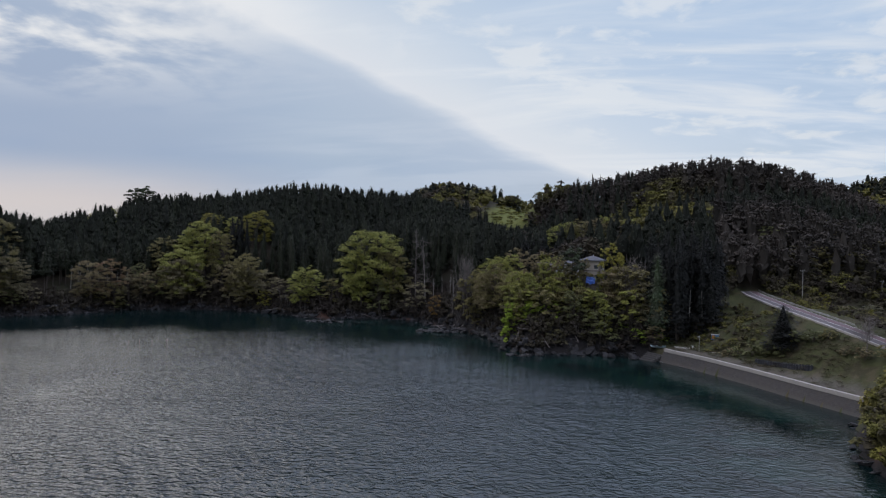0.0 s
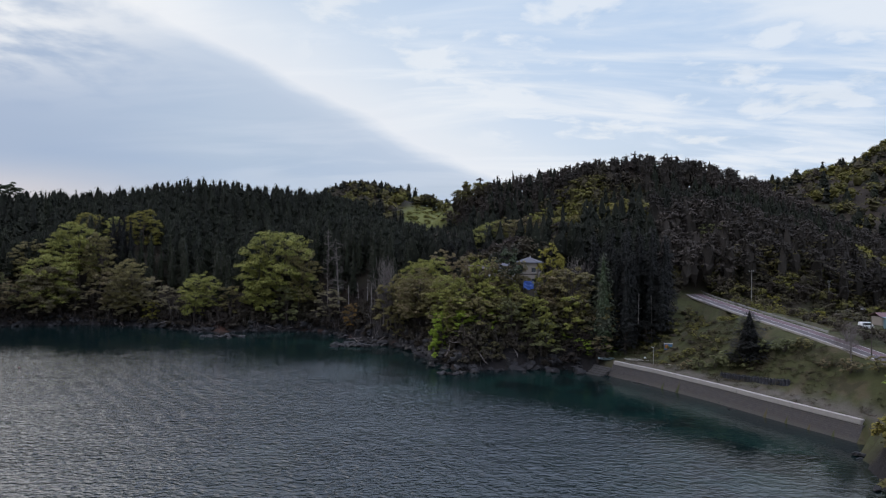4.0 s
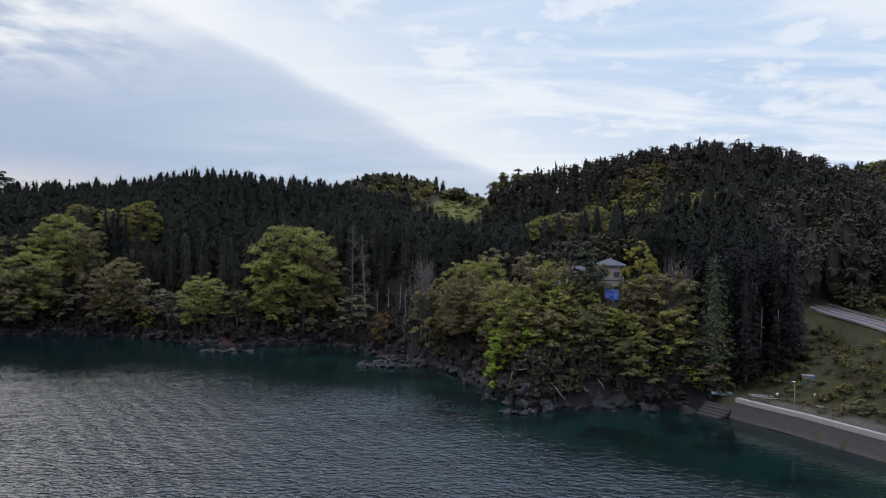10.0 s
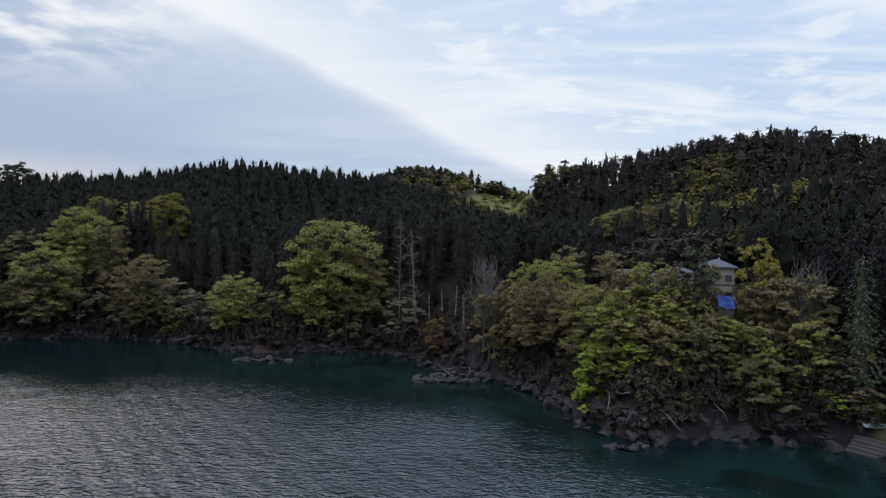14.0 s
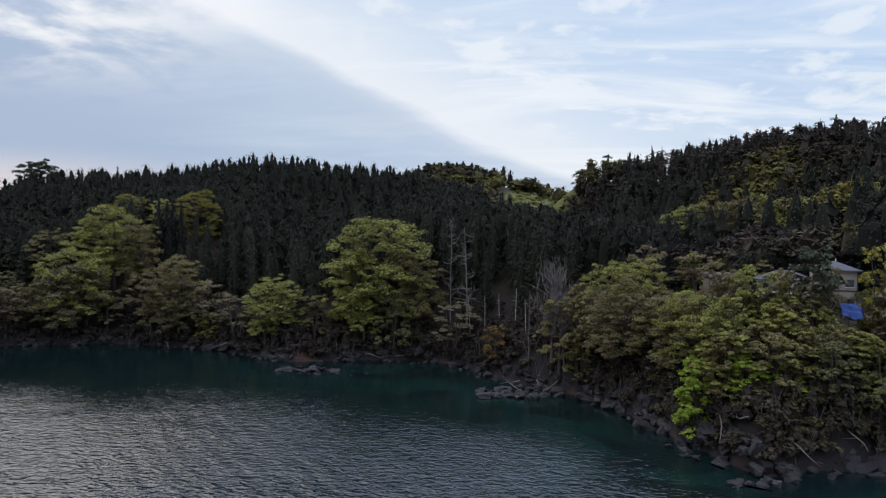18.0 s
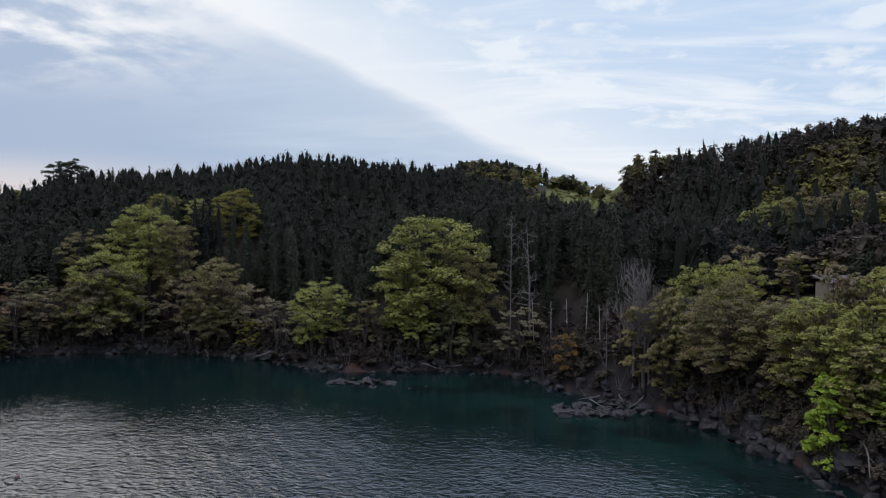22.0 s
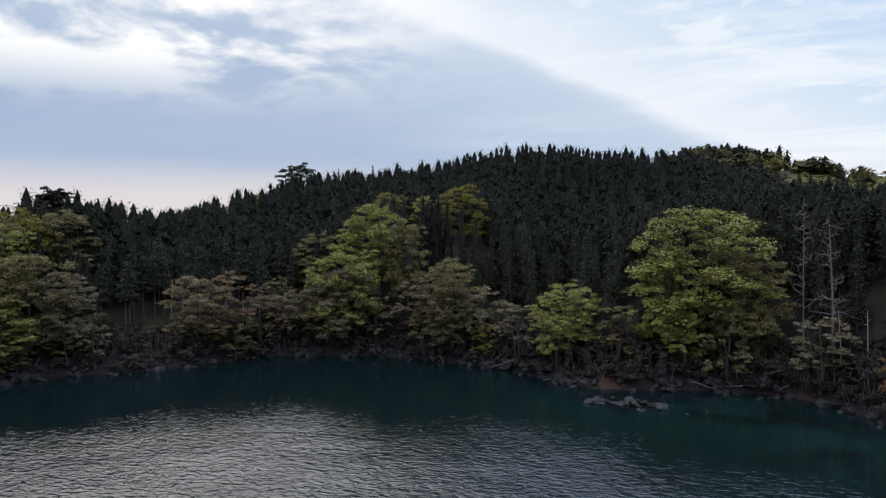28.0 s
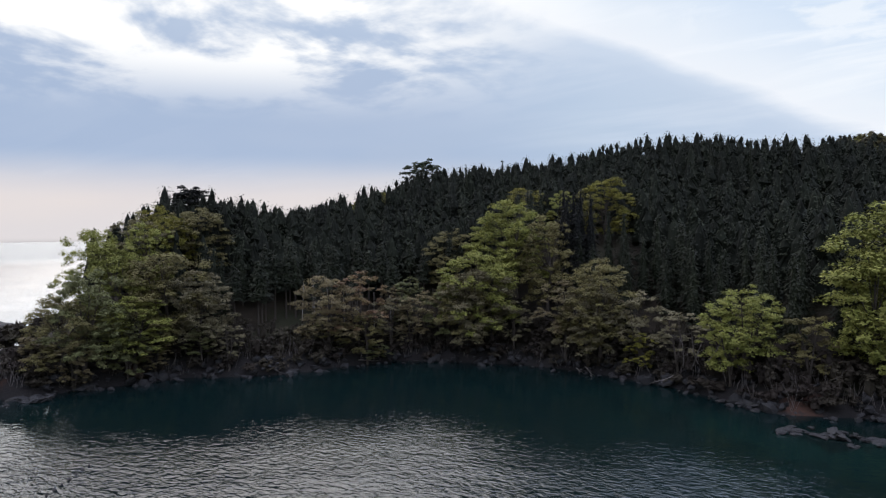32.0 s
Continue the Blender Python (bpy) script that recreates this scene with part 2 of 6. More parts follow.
LEAF = {
    "fresh": foliage("leaf_fresh", (0.162, 0.168, 0.040), (0.205, 0.202, 0.052)),
    "bright": foliage("leaf_bright", (0.168, 0.232, 0.026), (0.208, 0.270, 0.034)),
    "olive": foliage("leaf_olive", (0.122, 0.106, 0.042), (0.154, 0.131, 0.052)),
    "grey": foliage("leaf_grey_green", (0.120, 0.104, 0.058), (0.152, 0.130, 0.074)),
    "brown": foliage("leaf_brown_bud", (0.128, 0.099, 0.053), (0.155, 0.126, 0.064)),
    "red": foliage("leaf_red_bud", (0.146, 0.087, 0.051), (0.142, 0.104, 0.047)),
    "yellow": foliage("leaf_yellow", (0.157, 0.145, 0.026), (0.191, 0.167, 0.032)),
    "gold": foliage("leaf_gold", (0.149, 0.083, 0.022), (0.124, 0.082, 0.025)),
    "green": foliage("leaf_green", (0.094, 0.098, 0.040), (0.122, 0.121, 0.052)),
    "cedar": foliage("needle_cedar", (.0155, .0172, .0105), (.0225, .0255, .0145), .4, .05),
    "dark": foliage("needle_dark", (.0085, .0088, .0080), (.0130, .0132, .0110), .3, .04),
    "pine": foliage("needle_pine", (.030, .042, .020), (0.052, 0.054, 0.036), .5, .06),
    "brush": foliage("brush", (0.076, 0.059, 0.046), (0.092, 0.088, 0.047), .6, .15),
}


def woods_material(name, *tones):
    """Far woods: each tree carries its own tone, lowered on its core as painted inner shade."""
    def build(n):
        tone = n.add("ShaderNodeAttribute", attribute_name="tone").outputs["Fac"]
        leaf = n.add("ShaderNodeNewGeometry").outputs["Random Per Island"]
        col = n.ramp(tone, *[(i / (len(tones) - 1), t) for i, t in enumerate(tones)])
        k = n.math("ADD", .86, n.math("MULTIPLY", leaf, .28))
        col = n.mix(1.0, col, n.add("ShaderNodeCombineColor", {0: k, 1: k, 2: k}).outputs[0], "MULTIPLY")
        return surface(n, col, .8, spec=.06)
    return material(name, build)


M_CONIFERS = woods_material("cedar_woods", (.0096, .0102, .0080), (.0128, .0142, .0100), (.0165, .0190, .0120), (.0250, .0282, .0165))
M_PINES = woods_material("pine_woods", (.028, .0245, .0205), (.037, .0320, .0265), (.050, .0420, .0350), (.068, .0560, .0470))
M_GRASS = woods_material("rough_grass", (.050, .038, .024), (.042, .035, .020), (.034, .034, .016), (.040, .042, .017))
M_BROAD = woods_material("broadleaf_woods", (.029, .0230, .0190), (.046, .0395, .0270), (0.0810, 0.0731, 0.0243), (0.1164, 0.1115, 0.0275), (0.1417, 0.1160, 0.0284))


def bark_build(c, c2):
    def build(n):
        at = place(n)
        stretch = n.add("ShaderNodeMapping", {"Scale": (6, 6, .8)})
        n.put(stretch.inputs[0], at)
        g = n.noise(stretch.outputs[0], 1.0, 5, .6)
        return surface(n, n.mix(g, rgb(*c), rgb(*c2)), .9, bump(n, g, .5, .05), spec=.15)
    return build


BARK = material("bark", bark_build((.035, .028, .022), (.085, .07, .058)))
BARK_PALE = material("bark_pale", bark_build((.18, .165, .15), (.32, .295, .275)))
DEADWOOD = material("dead_wood", bark_build((.075, .062, .055), (.17, .15, .138)))


def ground_build(n):
    at = place(n)
    grass = n.add("ShaderNodeAttribute", attribute_name="grass").outputs["Fac"]
    rock = n.add("ShaderNodeAttribute", attribute_name="rock").outputs["Fac"]
    meadow = n.add("ShaderNodeAttribute", attribute_name="meadow").outputs["Fac"]
    broad, mid, fine = n.noise(at, .06, 4), n.noise(at, .5, 5, .6), n.noise(at, 4.0, 5, .6)
    litter = n.mix(mid, rgb(.018, .014, .011), rgb(.040, .031, .021))
    litter = n.mix(n.span(broad, .5, .7, 0, .6), litter, rgb(.026, .030, .014))
    lawn = n.mix(n.span(mid, .3, .7), rgb(.024, .026, .010), rgb(.040, .041, .016))
    lawn = n.mix(n.span(n.noise(at, .16, 4), .48, .66), lawn, rgb(.050, .038, .023))
    lawn = n.mix(n.math("MULTIPLY", fine, .4), lawn, rgb(.058, .062, .022))
    stone = n.mix(n.span(fine, .3, .75), rgb(.0085, .0078, .0078), rgb(.023, .0195, .0180))
    stone = n.mix(n.span(n.noise(at, .07, 3), .60, .70), stone, rgb(.050, .026, .018))
    stone = n.mix(n.span(n.noise(at, 1.1, 5), .5, .6, 0, .7), stone, rgb(.018, .016, .015))
    lawn = n.mix(n.span(n.noise(at, .33, 5, .6), .52, .62, 0, .75), lawn, rgb(.026, .024, .012))
    gravel = n.mix(fine, rgb(.050, .043, .037), rgb(.095, .083, .070))
    field = n.mix(mid, rgb(.060, .068, .016), rgb(.088, .094, .022))
    col = n.mix(grass, litter, lawn)
    col = n.mix(n.math("MULTIPLY", n.add("ShaderNodeAttribute", attribute_name="gravel").outputs["Fac"], n.span(mid, .25, .55, .35, 1.0)), col, gravel)
    col = n.mix(meadow, col, field)
    col = n.mix(rock, col, stone)
    h = n.math("ADD", n.math("MULTIPLY", mid, .6), n.math("MULTIPLY", fine, .4))
    return surface(n, col, .93, bump(n, h, .7, .35), spec=.15)


M_GROUND = material("ground", ground_build)


def water_build(n):
    at = place(n)
    shoal = n.add("ShaderNodeAttribute", attribute_name="shoal").outputs["Fac"]
    calm = n.add("ShaderNodeAttribute", attribute_name="calm").outputs["Fac"]
    weed = n.span(n.noise(at, .075, 4, .55, .4), .47, .57)
    col = n.mix(shoal, rgb(.0023, .0074, .0078), rgb(.0047, .0160, .0132))
    col = n.mix(n.math("MULTIPLY", weed, n.math("MULTIPLY", shoal, .9)), col, rgb(.003, .006, .006))
    crest = n.add("ShaderNodeMapping", {"Rotation": (0, 0, radians(-14)), "Scale": (.62, 1.0, 1)})
    n.put(crest.inputs[0], at)
    big = n.noise(crest.outputs[0], 1.0, 1.5, .45, .8)
    small = n.noise(crest.outputs[0], 2.1, 2, .5, .6)
    fine = n.noise(at, 3.4, 2, .5)
    swell = n.add("ShaderNodeMapping", {"Rotation": (0, 0, radians(25)), "Scale": (.3, 1.0, 1)})
    n.put(swell.inputs[0], at)
    long = n.noise(swell.outputs[0], .15, 2, .4)
    train = n.add("ShaderNodeMapping", {"Rotation": (0, 0, radians(-40))})
    n.put(train.inputs[0], at)
    rows = n.add("ShaderNodeTexWave", {"Scale": .075, "Distortion": 3.0, "Detail": 2.0, "Detail Scale": .6})
    n.put(rows.inputs["Vector"], train.outputs[0])
    rows = n.math("MULTIPLY", rows.outputs[1], n.span(n.noise(at, .018, 2, .5), .40, .62, .1, 1.0))
    gust = n.span(n.noise(at, .022, 3, .5, .6), .34, .62, .55, 1.0)
    h = n.math("ADD", n.math("ADD", n.math("MULTIPLY", big, .58), n.math("MULTIPLY", small, .20)), n.math("ADD", n.math("ADD", n.math("MULTIPLY", long, .4), n.math("MULTIPLY", rows, .11)), n.math("MULTIPLY", fine, .05)))
    h = n.math("MULTIPLY", h, n.math("MULTIPLY", gust, n.math("SUBTRACT", 1.0, n.math("MULTIPLY", calm, .90))))
    return surface(n, col, n.math("ADD", .035, n.math("MULTIPLY", n.add("ShaderNodeAttribute", attribute_name="open").outputs["Fac"], .22)), bump(n, h, 1.0, 1.0), spec=.8, IOR=1.36)


M_WATER = material("sea_water", water_build)


def rock_build(n):
    at = place(n)
    fine, mid = n.noise(at, 3.5, 6, .65), n.noise(at, .9, 4)
    col = n.mix(n.span(fine, .3, .72), rgb(.0065, .0060, .0064), rgb(.0215, .0195, .0195))
    tone = n.add("ShaderNodeObjectInfo").outputs["Random"]
    col = n.mix(n.span(tone, .8, 1.0, 0, .3), col, rgb(.06, .055, .052))
    col = n.mix(n.span(mid, .55, .7, 0, .6), col, rgb(.026, .022, .015))
    return surface(n, col, .75, bump(n, fine, .8, .2), spec=.35)


M_ROCK = material("shore_rock", rock_build)
M_CONCRETE = plain("concrete", (.25, .228, .203), .9, vary=.2, scale=1.2, dirt=(.16, .145, .125), dirty=.6)
M_SLIP = plain("wet_concrete", (.045, .041, .038), .7, vary=.25, scale=1.2, dirt=(.05, .05, .045), dirty=.6)


def facing_build(n):
    at = n.add("ShaderNodeSeparateXYZ", {0: place(n)})
    flat_at = n.add("ShaderNodeCombineXYZ", {0: at.outputs[0], 1: at.outputs[2]}).outputs[0]
    b = n.add("ShaderNodeTexBrick", {"Color1": rgb(.036, .032, .030), "Color2": rgb(.050, .044, .040), "Mortar": rgb(.024, .022, .020), "Scale": 1.0,
                                     "Mortar Size": .03, "Brick Width": .62, "Row Height": .36})
    n.put(b.inputs["Vector"], flat_at)
    fine, broad = n.noise(place(n), 9.0, 4), n.noise(place(n), .7, 4)
    col = n.mix(n.span(broad, .45, .7, 0, .55), b.outputs[0], rgb(.045, .036, .026))
    col = n.mix(n.span(at.outputs[2], 1.0, .2, 0, .5), col, rgb(.070, .062, .052))
    return surface(n, col, .9, bump(n, n.math("SUBTRACT", fine, n.math("MULTIPLY", b.outputs[1], .8)), .7, .08))


M_WALLFACE = material("stone_facing", facing_build)
M_ASPHALT = plain("asphalt", (.056, .048, .048), .9, vary=.2, scale=2, dirt=(.085, .065, .068), dirty=.5)
M_RED = plain("red_lane", (.085, .050, .056), .9, vary=.2, scale=2, dirt=(.06, .05, .055))
M_LINE = plain("road_line", (.42, .41, .39), .7, dirty=.15)
M_STEEL = plain("weathered_steel", (.30, .295, .285), .6, .5, dirty=.3)
M_POLE = plain("pole_concrete", (.20, .19, .175), .85, dirty=.2)
M_PLASTER = plain("plaster_wall", (.26, .225, .19), .9, vary=.1, dirt=(.25, .22, .18))
M_WHITE = plain("white_paint", (.62, .62, .61), .5, vary=.06, dirty=.12)
M_ROOF = plain("slate_tile", (.052, .054, .064), .8, vary=.2, scale=2)
M_ROOFBROWN = plain("brown_roof", (.055, .046, .040), .8, vary=.2)
M_REDROOF = plain("red_tin_roof", (.10, .050, .052), .7, vary=.15)
M_TEAL = plain("teal_tin_wall", (.10, .165, .19), .6, vary=.1)
M_DARK = plain("dark_timber", (.035, .03, .027), .8)
M_RUBBER = plain("tyre_rubber", (.02, .02, .021), .85)
M_TARP = plain("blue_tarp", (.030, .085, .30), .45, vary=.2, scale=1.5, dirty=.05)
M_BLUEBOX = plain("blue_paint", (.045, .11, .20), .5)
M_ORANGE = plain("orange_paint", (.36, .14, .035), .6)
M_SHED = plain("shed_board", (.105, .090, .070), .8)
M_GLASS = material("window_glass", lambda n: surface(n, rgb(.02, .025, .03), .06, spec=.6))
M_BAMBOO = plain("faded_board", (.30, .28, .25), .85)
M_DRUM = plain("black_sandbag", (.018, .018, .022), .7, vary=.4, scale=2, relief=.4, dirty=.1)
M_FLOAT = plain("float_plastic", (.10, .06, .05), .5)
M_FOAM = plain("foam", (.75, .78, .80), .7, vary=.05, dirty=0)

# ---- building blocks ----


def mesh_from(name, verts, faces, mats=(), smooth_shade=False):
    me = bpy.data.meshes.new(name)
    me.from_pydata([tuple(v) for v in verts] if not isinstance(verts, np.ndarray) else verts.tolist(), [], faces if isinstance(faces, list) else faces.tolist())
    for m in mats:
        me.materials.append(m)
    if smooth_shade:
        me.polygons.foreach_set("use_smooth", [True] * len(me.polygons))
    me.update()
    return me


def part(name, data, mat=None, parent=None, label="", at=None):
    """Links a bmesh or a mesh as one object under a thing or a part."""
    if isinstance(data, bmesh.types.BMesh):
        me = bpy.data.meshes.new(name)
        data.to_mesh(me)
        data.free()
        data = me
    if mat is not None and not data.materials:
        data.materials.append(mat)
    ob = new(name, data)
    if parent is not None:
        ob.parent = parent
    if at is not None:
        ob.matrix_basis = at
    if label:
        tagged(ob, label)
    return ob


def thing(name, at, label, category, group="", kind=""):
    ob = new(name)
    ob.empty_display_size = .5
    ob.matrix_basis = at
    return tagged(ob, label, category, group, kind)


def box(bm, x0, x1, y0, y1, z0, z1, bevel=0.0):
    m = Matrix.Translation(((x0 + x1) / 2, (y0 + y1) / 2, (z0 + z1) / 2)) @ Matrix.Diagonal((x1 - x0, y1 - y0, z1 - z0, 1))
    made = bmesh.ops.create_cube(bm, size=1, matrix=m)
    if bevel:
        edges = list({e for v in made["verts"] for e in v.link_edges})
        bmesh.ops.bevel(bm, geom=edges, offset=bevel, segments=2, affect="EDGES")
    return bm


def boxed(*a, **k):
    return box(bmesh.new(), *a, **k)


def rod(bm, a, b, r0, r1=None, sides=8):
    a, b = Vector(a), Vector(b)
    r1 = r0 if r1 is None else r1
    turn = (b - a).to_track_quat("Z", "Y").to_matrix().to_4x4()
    m = Matrix.Translation((a + b) / 2) @ turn
    bmesh.ops.create_cone(bm, segments=sides, radius1=r0, radius2=r1, depth=(b - a).length, cap_ends=True, matrix=m)
    return bm


def rodded(*a, **k):
    return rod(bmesh.new(), *a, **k)


def ground_at(x, y):
    return float(height(np.array([x]), np.array([y]))[0])


# ---- ground, water ----
xs = np.concatenate([np.linspace(-1500, -360, 24), np.arange(-340, -100, 2.6), np.arange(-100, 150, 2.2), np.linspace(160, 360, 30), np.linspace(390, 1500, 26)])
ys = np.concatenate([np.linspace(-480, 30, 14), np.arange(40, 300, 2.2), np.arange(300, 440, 4.5), np.linspace(450, 1000, 44), np.linspace(1040, 2500, 16)])
GX, GY = np.meshgrid(xs, ys)
GZ = height(GX, GY)
nx, ny = len(xs), len(ys)
idx = np.arange(nx * ny).reshape(ny, nx)
quads = np.stack([idx[:-1, :-1], idx[:-1, 1:], idx[1:, 1:], idx[1:, :-1]], -1).reshape(-1, 4)
ground = tagged(new("ground", mesh_from("ground", np.stack([GX, GY, GZ], -1).reshape(-1, 3), quads, [M_GROUND], True)),
                "wooded hills, grassy bank and dark rocky shore", "ground", kind="structure")
D = inland(GX, GY)


def meadow_at(x, y):
    return np.exp(-(((x + 30 + .12 * (y - 455)) / 22) ** 2 + ((y - 472) / 56) ** 2) ** 2)


gy, gx = np.gradient(GZ)
steep = np.hypot(np.gradient(GZ, ys, axis=0), np.gradient(GZ, xs, axis=1))
tended = bay(GX, GY)
for key, val in (("gravel", smooth(.2, 1.2, GX - wall_x(GY)) * smooth(6.0, 3.4, GX - wall_x(GY)) * smooth(108, 114, GY) * smooth(176, 170, GY)), ("grass", np.clip(tended * 1.2 + smooth(165, 180, GY) * smooth(222, 205, GY) * smooth(48, 56, GX) * smooth(96, 84, GX), 0, 1)), ("meadow", np.clip(meadow_at(GX, GY) * 1.5, 0, 1)),
                 ("rock", np.clip(smooth(9, 3, D) + smooth(.75, 1.3, steep) * smooth(26, 12, D), 0, 1) * (1 - smooth(.2, .6, tended)))):
    a = ground.data.attributes.new(key, "FLOAT", "POINT")
    a.data.foreach_set("value", val.ravel().astype(np.float32))

wx_ = np.concatenate([np.linspace(-4990, -420, 30), np.arange(-400, 160, 6.0), np.linspace(180, 4990, 30)])
wy_ = np.concatenate([np.linspace(-4990, -220, 30), np.arange(-200, 300, 6.0), np.linspace(320, 4990, 30)])
WX, WY = np.meshgrid(wx_, wy_)
nwx, nwy = len(wx_), len(wy_)
idx = np.arange(nwx * nwy).reshape(nwy, nwx)
quads = np.stack([idx[:-1, :-1], idx[:-1, 1:], idx[1:, 1:], idx[1:, :-1]], -1).reshape(-1, 4)
water = tagged(new("water", mesh_from("water", np.stack([WX, WY, 0 * WX], -1).reshape(-1, 3), quads, [M_WATER], True)),
               "dark teal sea water with wind ripples", "water", kind="structure")
WD = -inland(WX, WY)
# the lee of the land, where the wind ripples die away
lee = np.interp(WX, [-600, -260, -193, -160, -137, -100, -60, -30, 3, 30, 52, 60, 90], [60, 130, 174, 205, 214, 209, 204, 192, 158, 128, 90, 40, -60])
fade = np.interp(WX, [-260, -180, -140, -90, -20, 30], [34, 44, 78, 70, 46, 40])
shoal = smooth(46, 2, WD) * (.3 + .7 * smooth(-135, -75, WX)) + .25 * smooth(80, 20, WD) * smooth(-180, -80, WX)
for key, val in (("open", smooth(-750, -1300, WX)), ("shoal", np.clip(shoal * smooth(3, 14, WD + 5 * np.sin(WX * .21) * np.sin(WY * .17)), 0, 1)), ("calm", smooth(0, 1, (fade + WY - lee + 9 * np.sin(WX * .06 + 1) * np.sin(WY * .05) + 5 * np.sin(WX * .17 + WY * .11)) / (fade + 14)))):
    a = water.data.attributes.new(key, "FLOAT", "POINT")
    a.data.foreach_set("value", val.ravel().astype(np.float32))

# ---- road ----


def ribbon(name, u0, u1, lift, mat, y0=101.0, y1=222.0, thick=.12, step=3.0, dashes=None):
    """A strip that follows the road, from u0 to u1 metres right of its seaward edge."""
    bm = bmesh.new()
    stations = np.arange(y0, y1, step)
    prev = None
    for i, y in enumerate(stations):
        if dashes and i % dashes:
            prev = None
            continue
        pair = [stations[i], min(stations[i] + step, y1)] if dashes else [y]
        for yy in pair:
            x, z = np.interp(yy, ROAD_Y, ROAD_X), np.interp(yy, ROAD_Y, ROAD_Z) + lift
            row = [bm.verts.new(p) for p in ((x + u0, yy, z - thick), (x + u0, yy, z), (x + u1, yy, z), (x + u1, yy, z - thick))]
            if prev:
                for a in range(4):
                    bm.faces.new((prev[a], prev[(a + 1) % 4], row[(a + 1) % 4], row[a]))
            else:
                bm.faces.new(row)
            prev = row
        if dashes:
            prev = None
    bmesh.ops.recalc_face_normals(bm, faces=bm.faces)
    me = bpy.data.meshes.new(name)
    bm.to_mesh(me)
    bm.free()
    me.materials.append(mat)
    return me


road = tagged(new("road", ribbon("road", 0, 5.4, .10, M_ASPHALT, thick=.3)), "two-lane asphalt coast road with worn surface", "road", kind="structure")
part("lane", ribbon("lane", 2.9, 4.9, .112, M_RED, y0=126, thick=.01), None, road, "faded red lane surface")
for u in (.2, 5.1):
    part("edge_line", ribbon("edge_line", u, u + .12, .116, M_LINE, thick=.01), None, road, "white painted edge line")
part("centre_line", ribbon("centre_line", 2.62, 2.74, .118, M_LINE, thick=.01), None, road, "white painted centre line")
kerb = tagged(new("kerb", ribbon("kerb", -.34, -.05, .2, M_CONCRETE, thick=.5)), "pale concrete kerb along the road", "kerb", kind="structure")


def guard_rail(u, y0, y1):
    rail = thing("guard_rail", pose(0, 0, 0), "low galvanised guard rail along the road", "guard rail")
    part("beam", ribbon("beam", u, u + .06, .78, M_STEEL, y0, y1, .14), None, rail)
    part("beam", ribbon("beam", u, u + .06, .50, M_STEEL, y0, y1, .14), None, rail)
    post = rodded((0, 0, 0), (0, 0, .85), .06)
    me = bpy.data.meshes.new("post")
    post.to_mesh(me)
    post.free()
    me.materials.append(M_STEEL)
    for y in np.arange(y0, y1, 4.0):
        part("post", me, None, rail, at=pose(np.interp(y, ROAD_Y, ROAD_X) + u + .1, y, np.interp(y, ROAD_Y, ROAD_Z)))


guard_rail(5.8, 146, 215)

# ---- sea wall ----
WALL_Y = np.array([171.5, 168, 165, 159, 150, 142, 133, 125, 118, 112.5])
wall_pts = [(float(wall_x(y)), float(y)) for y in WALL_Y]
sea_wall = tagged(new("sea_wall"), "weathered concrete sea wall with stone-faced apron", "sea wall", kind="structure")


def along(points, step):
    """Evenly spaced places on a line of points, with the way it runs."""
    out = []
    for (ax, ay), (bx, by) in zip(points, points[1:]):
        n = max(1, round(math.hypot(bx - ax, by - ay) / step))
        for i in range(n):
            k = i / n
            out.append((ax + (bx - ax) * k, ay + (by - ay) * k, math.atan2(by - ay, bx - ax), math.hypot(bx - ax, by - ay) / n))
    return out


for i, (x, y, a, l) in enumerate(along(wall_pts, 5.0)):
    part("coping", boxed(0, l - .03, -.55, .45, 2.95, 3.85, bevel=.05), M_CONCRETE, sea_wall, "pale concrete coping", at=pose(x, y, 0, 0, 0, math.degrees(a)))
    bm = bmesh.new()
    for xx in (-.3, l + .3):
        for p in ((-.45, 2.93), (.4, 2.93), (.4, -1.2), (-2.6, -1.2)):
            bm.verts.new((xx, p[0], p[1]))
    v = list(bm.verts)
    for q in ((0, 1, 2, 3), (7, 6, 5, 4), (0, 4, 5, 1), (1, 5, 6, 2), (2, 6, 7, 3), (3, 7, 4, 0)):
        bm.faces.new([v[i] for i in q])
    bmesh.ops.recalc_face_normals(bm, faces=bm.faces)
    part("apron", bm, M_WALLFACE, sea_wall, "dark stone-faced slope", at=pose(x, y, -.012 * (i % 2), 0, 0, math.degrees(a)))

# ---- trees ----
TREE = np.random.default_rng(11)


def tube(points, radii, sides=5):
    """A tapered tube along points, as lists of corners and faces."""
    pts = np.asarray(points, float)
    verts, faces = [], []
    for i, p in enumerate(pts):
        t = pts[min(i + 1, len(pts) - 1)] - pts[max(i - 1, 0)]
        t /= np.linalg.norm(t) + 1e-9
        a = np.cross(t, (0.31, 0.95, 0.05) if abs(t[2]) > .5 else (0, 0, 1.0))
        a /= np.linalg.norm(a) + 1e-9
        b = np.cross(t, a)
        for k in range(sides):
            c = 2 * math.pi * k / sides
            verts.append(p + radii[i] * (math.cos(c) * a + math.sin(c) * b))
    for i in range(len(pts) - 1):
        for k in range(sides):
            faces.append((i * sides + k, i * sides + (k + 1) % sides, (i + 1) * sides + (k + 1) % sides, (i + 1) * sides + k))
    return verts, faces


def merged(name, pieces, mat, smooth_shade=True):
    verts, faces = [], []
    for v, f in pieces:
        o = len(verts)
        verts += list(v)
        faces += [tuple(i + o for i in q) for q in f]
    return mesh_from(name, np.array(verts), faces, [mat], smooth_shade)


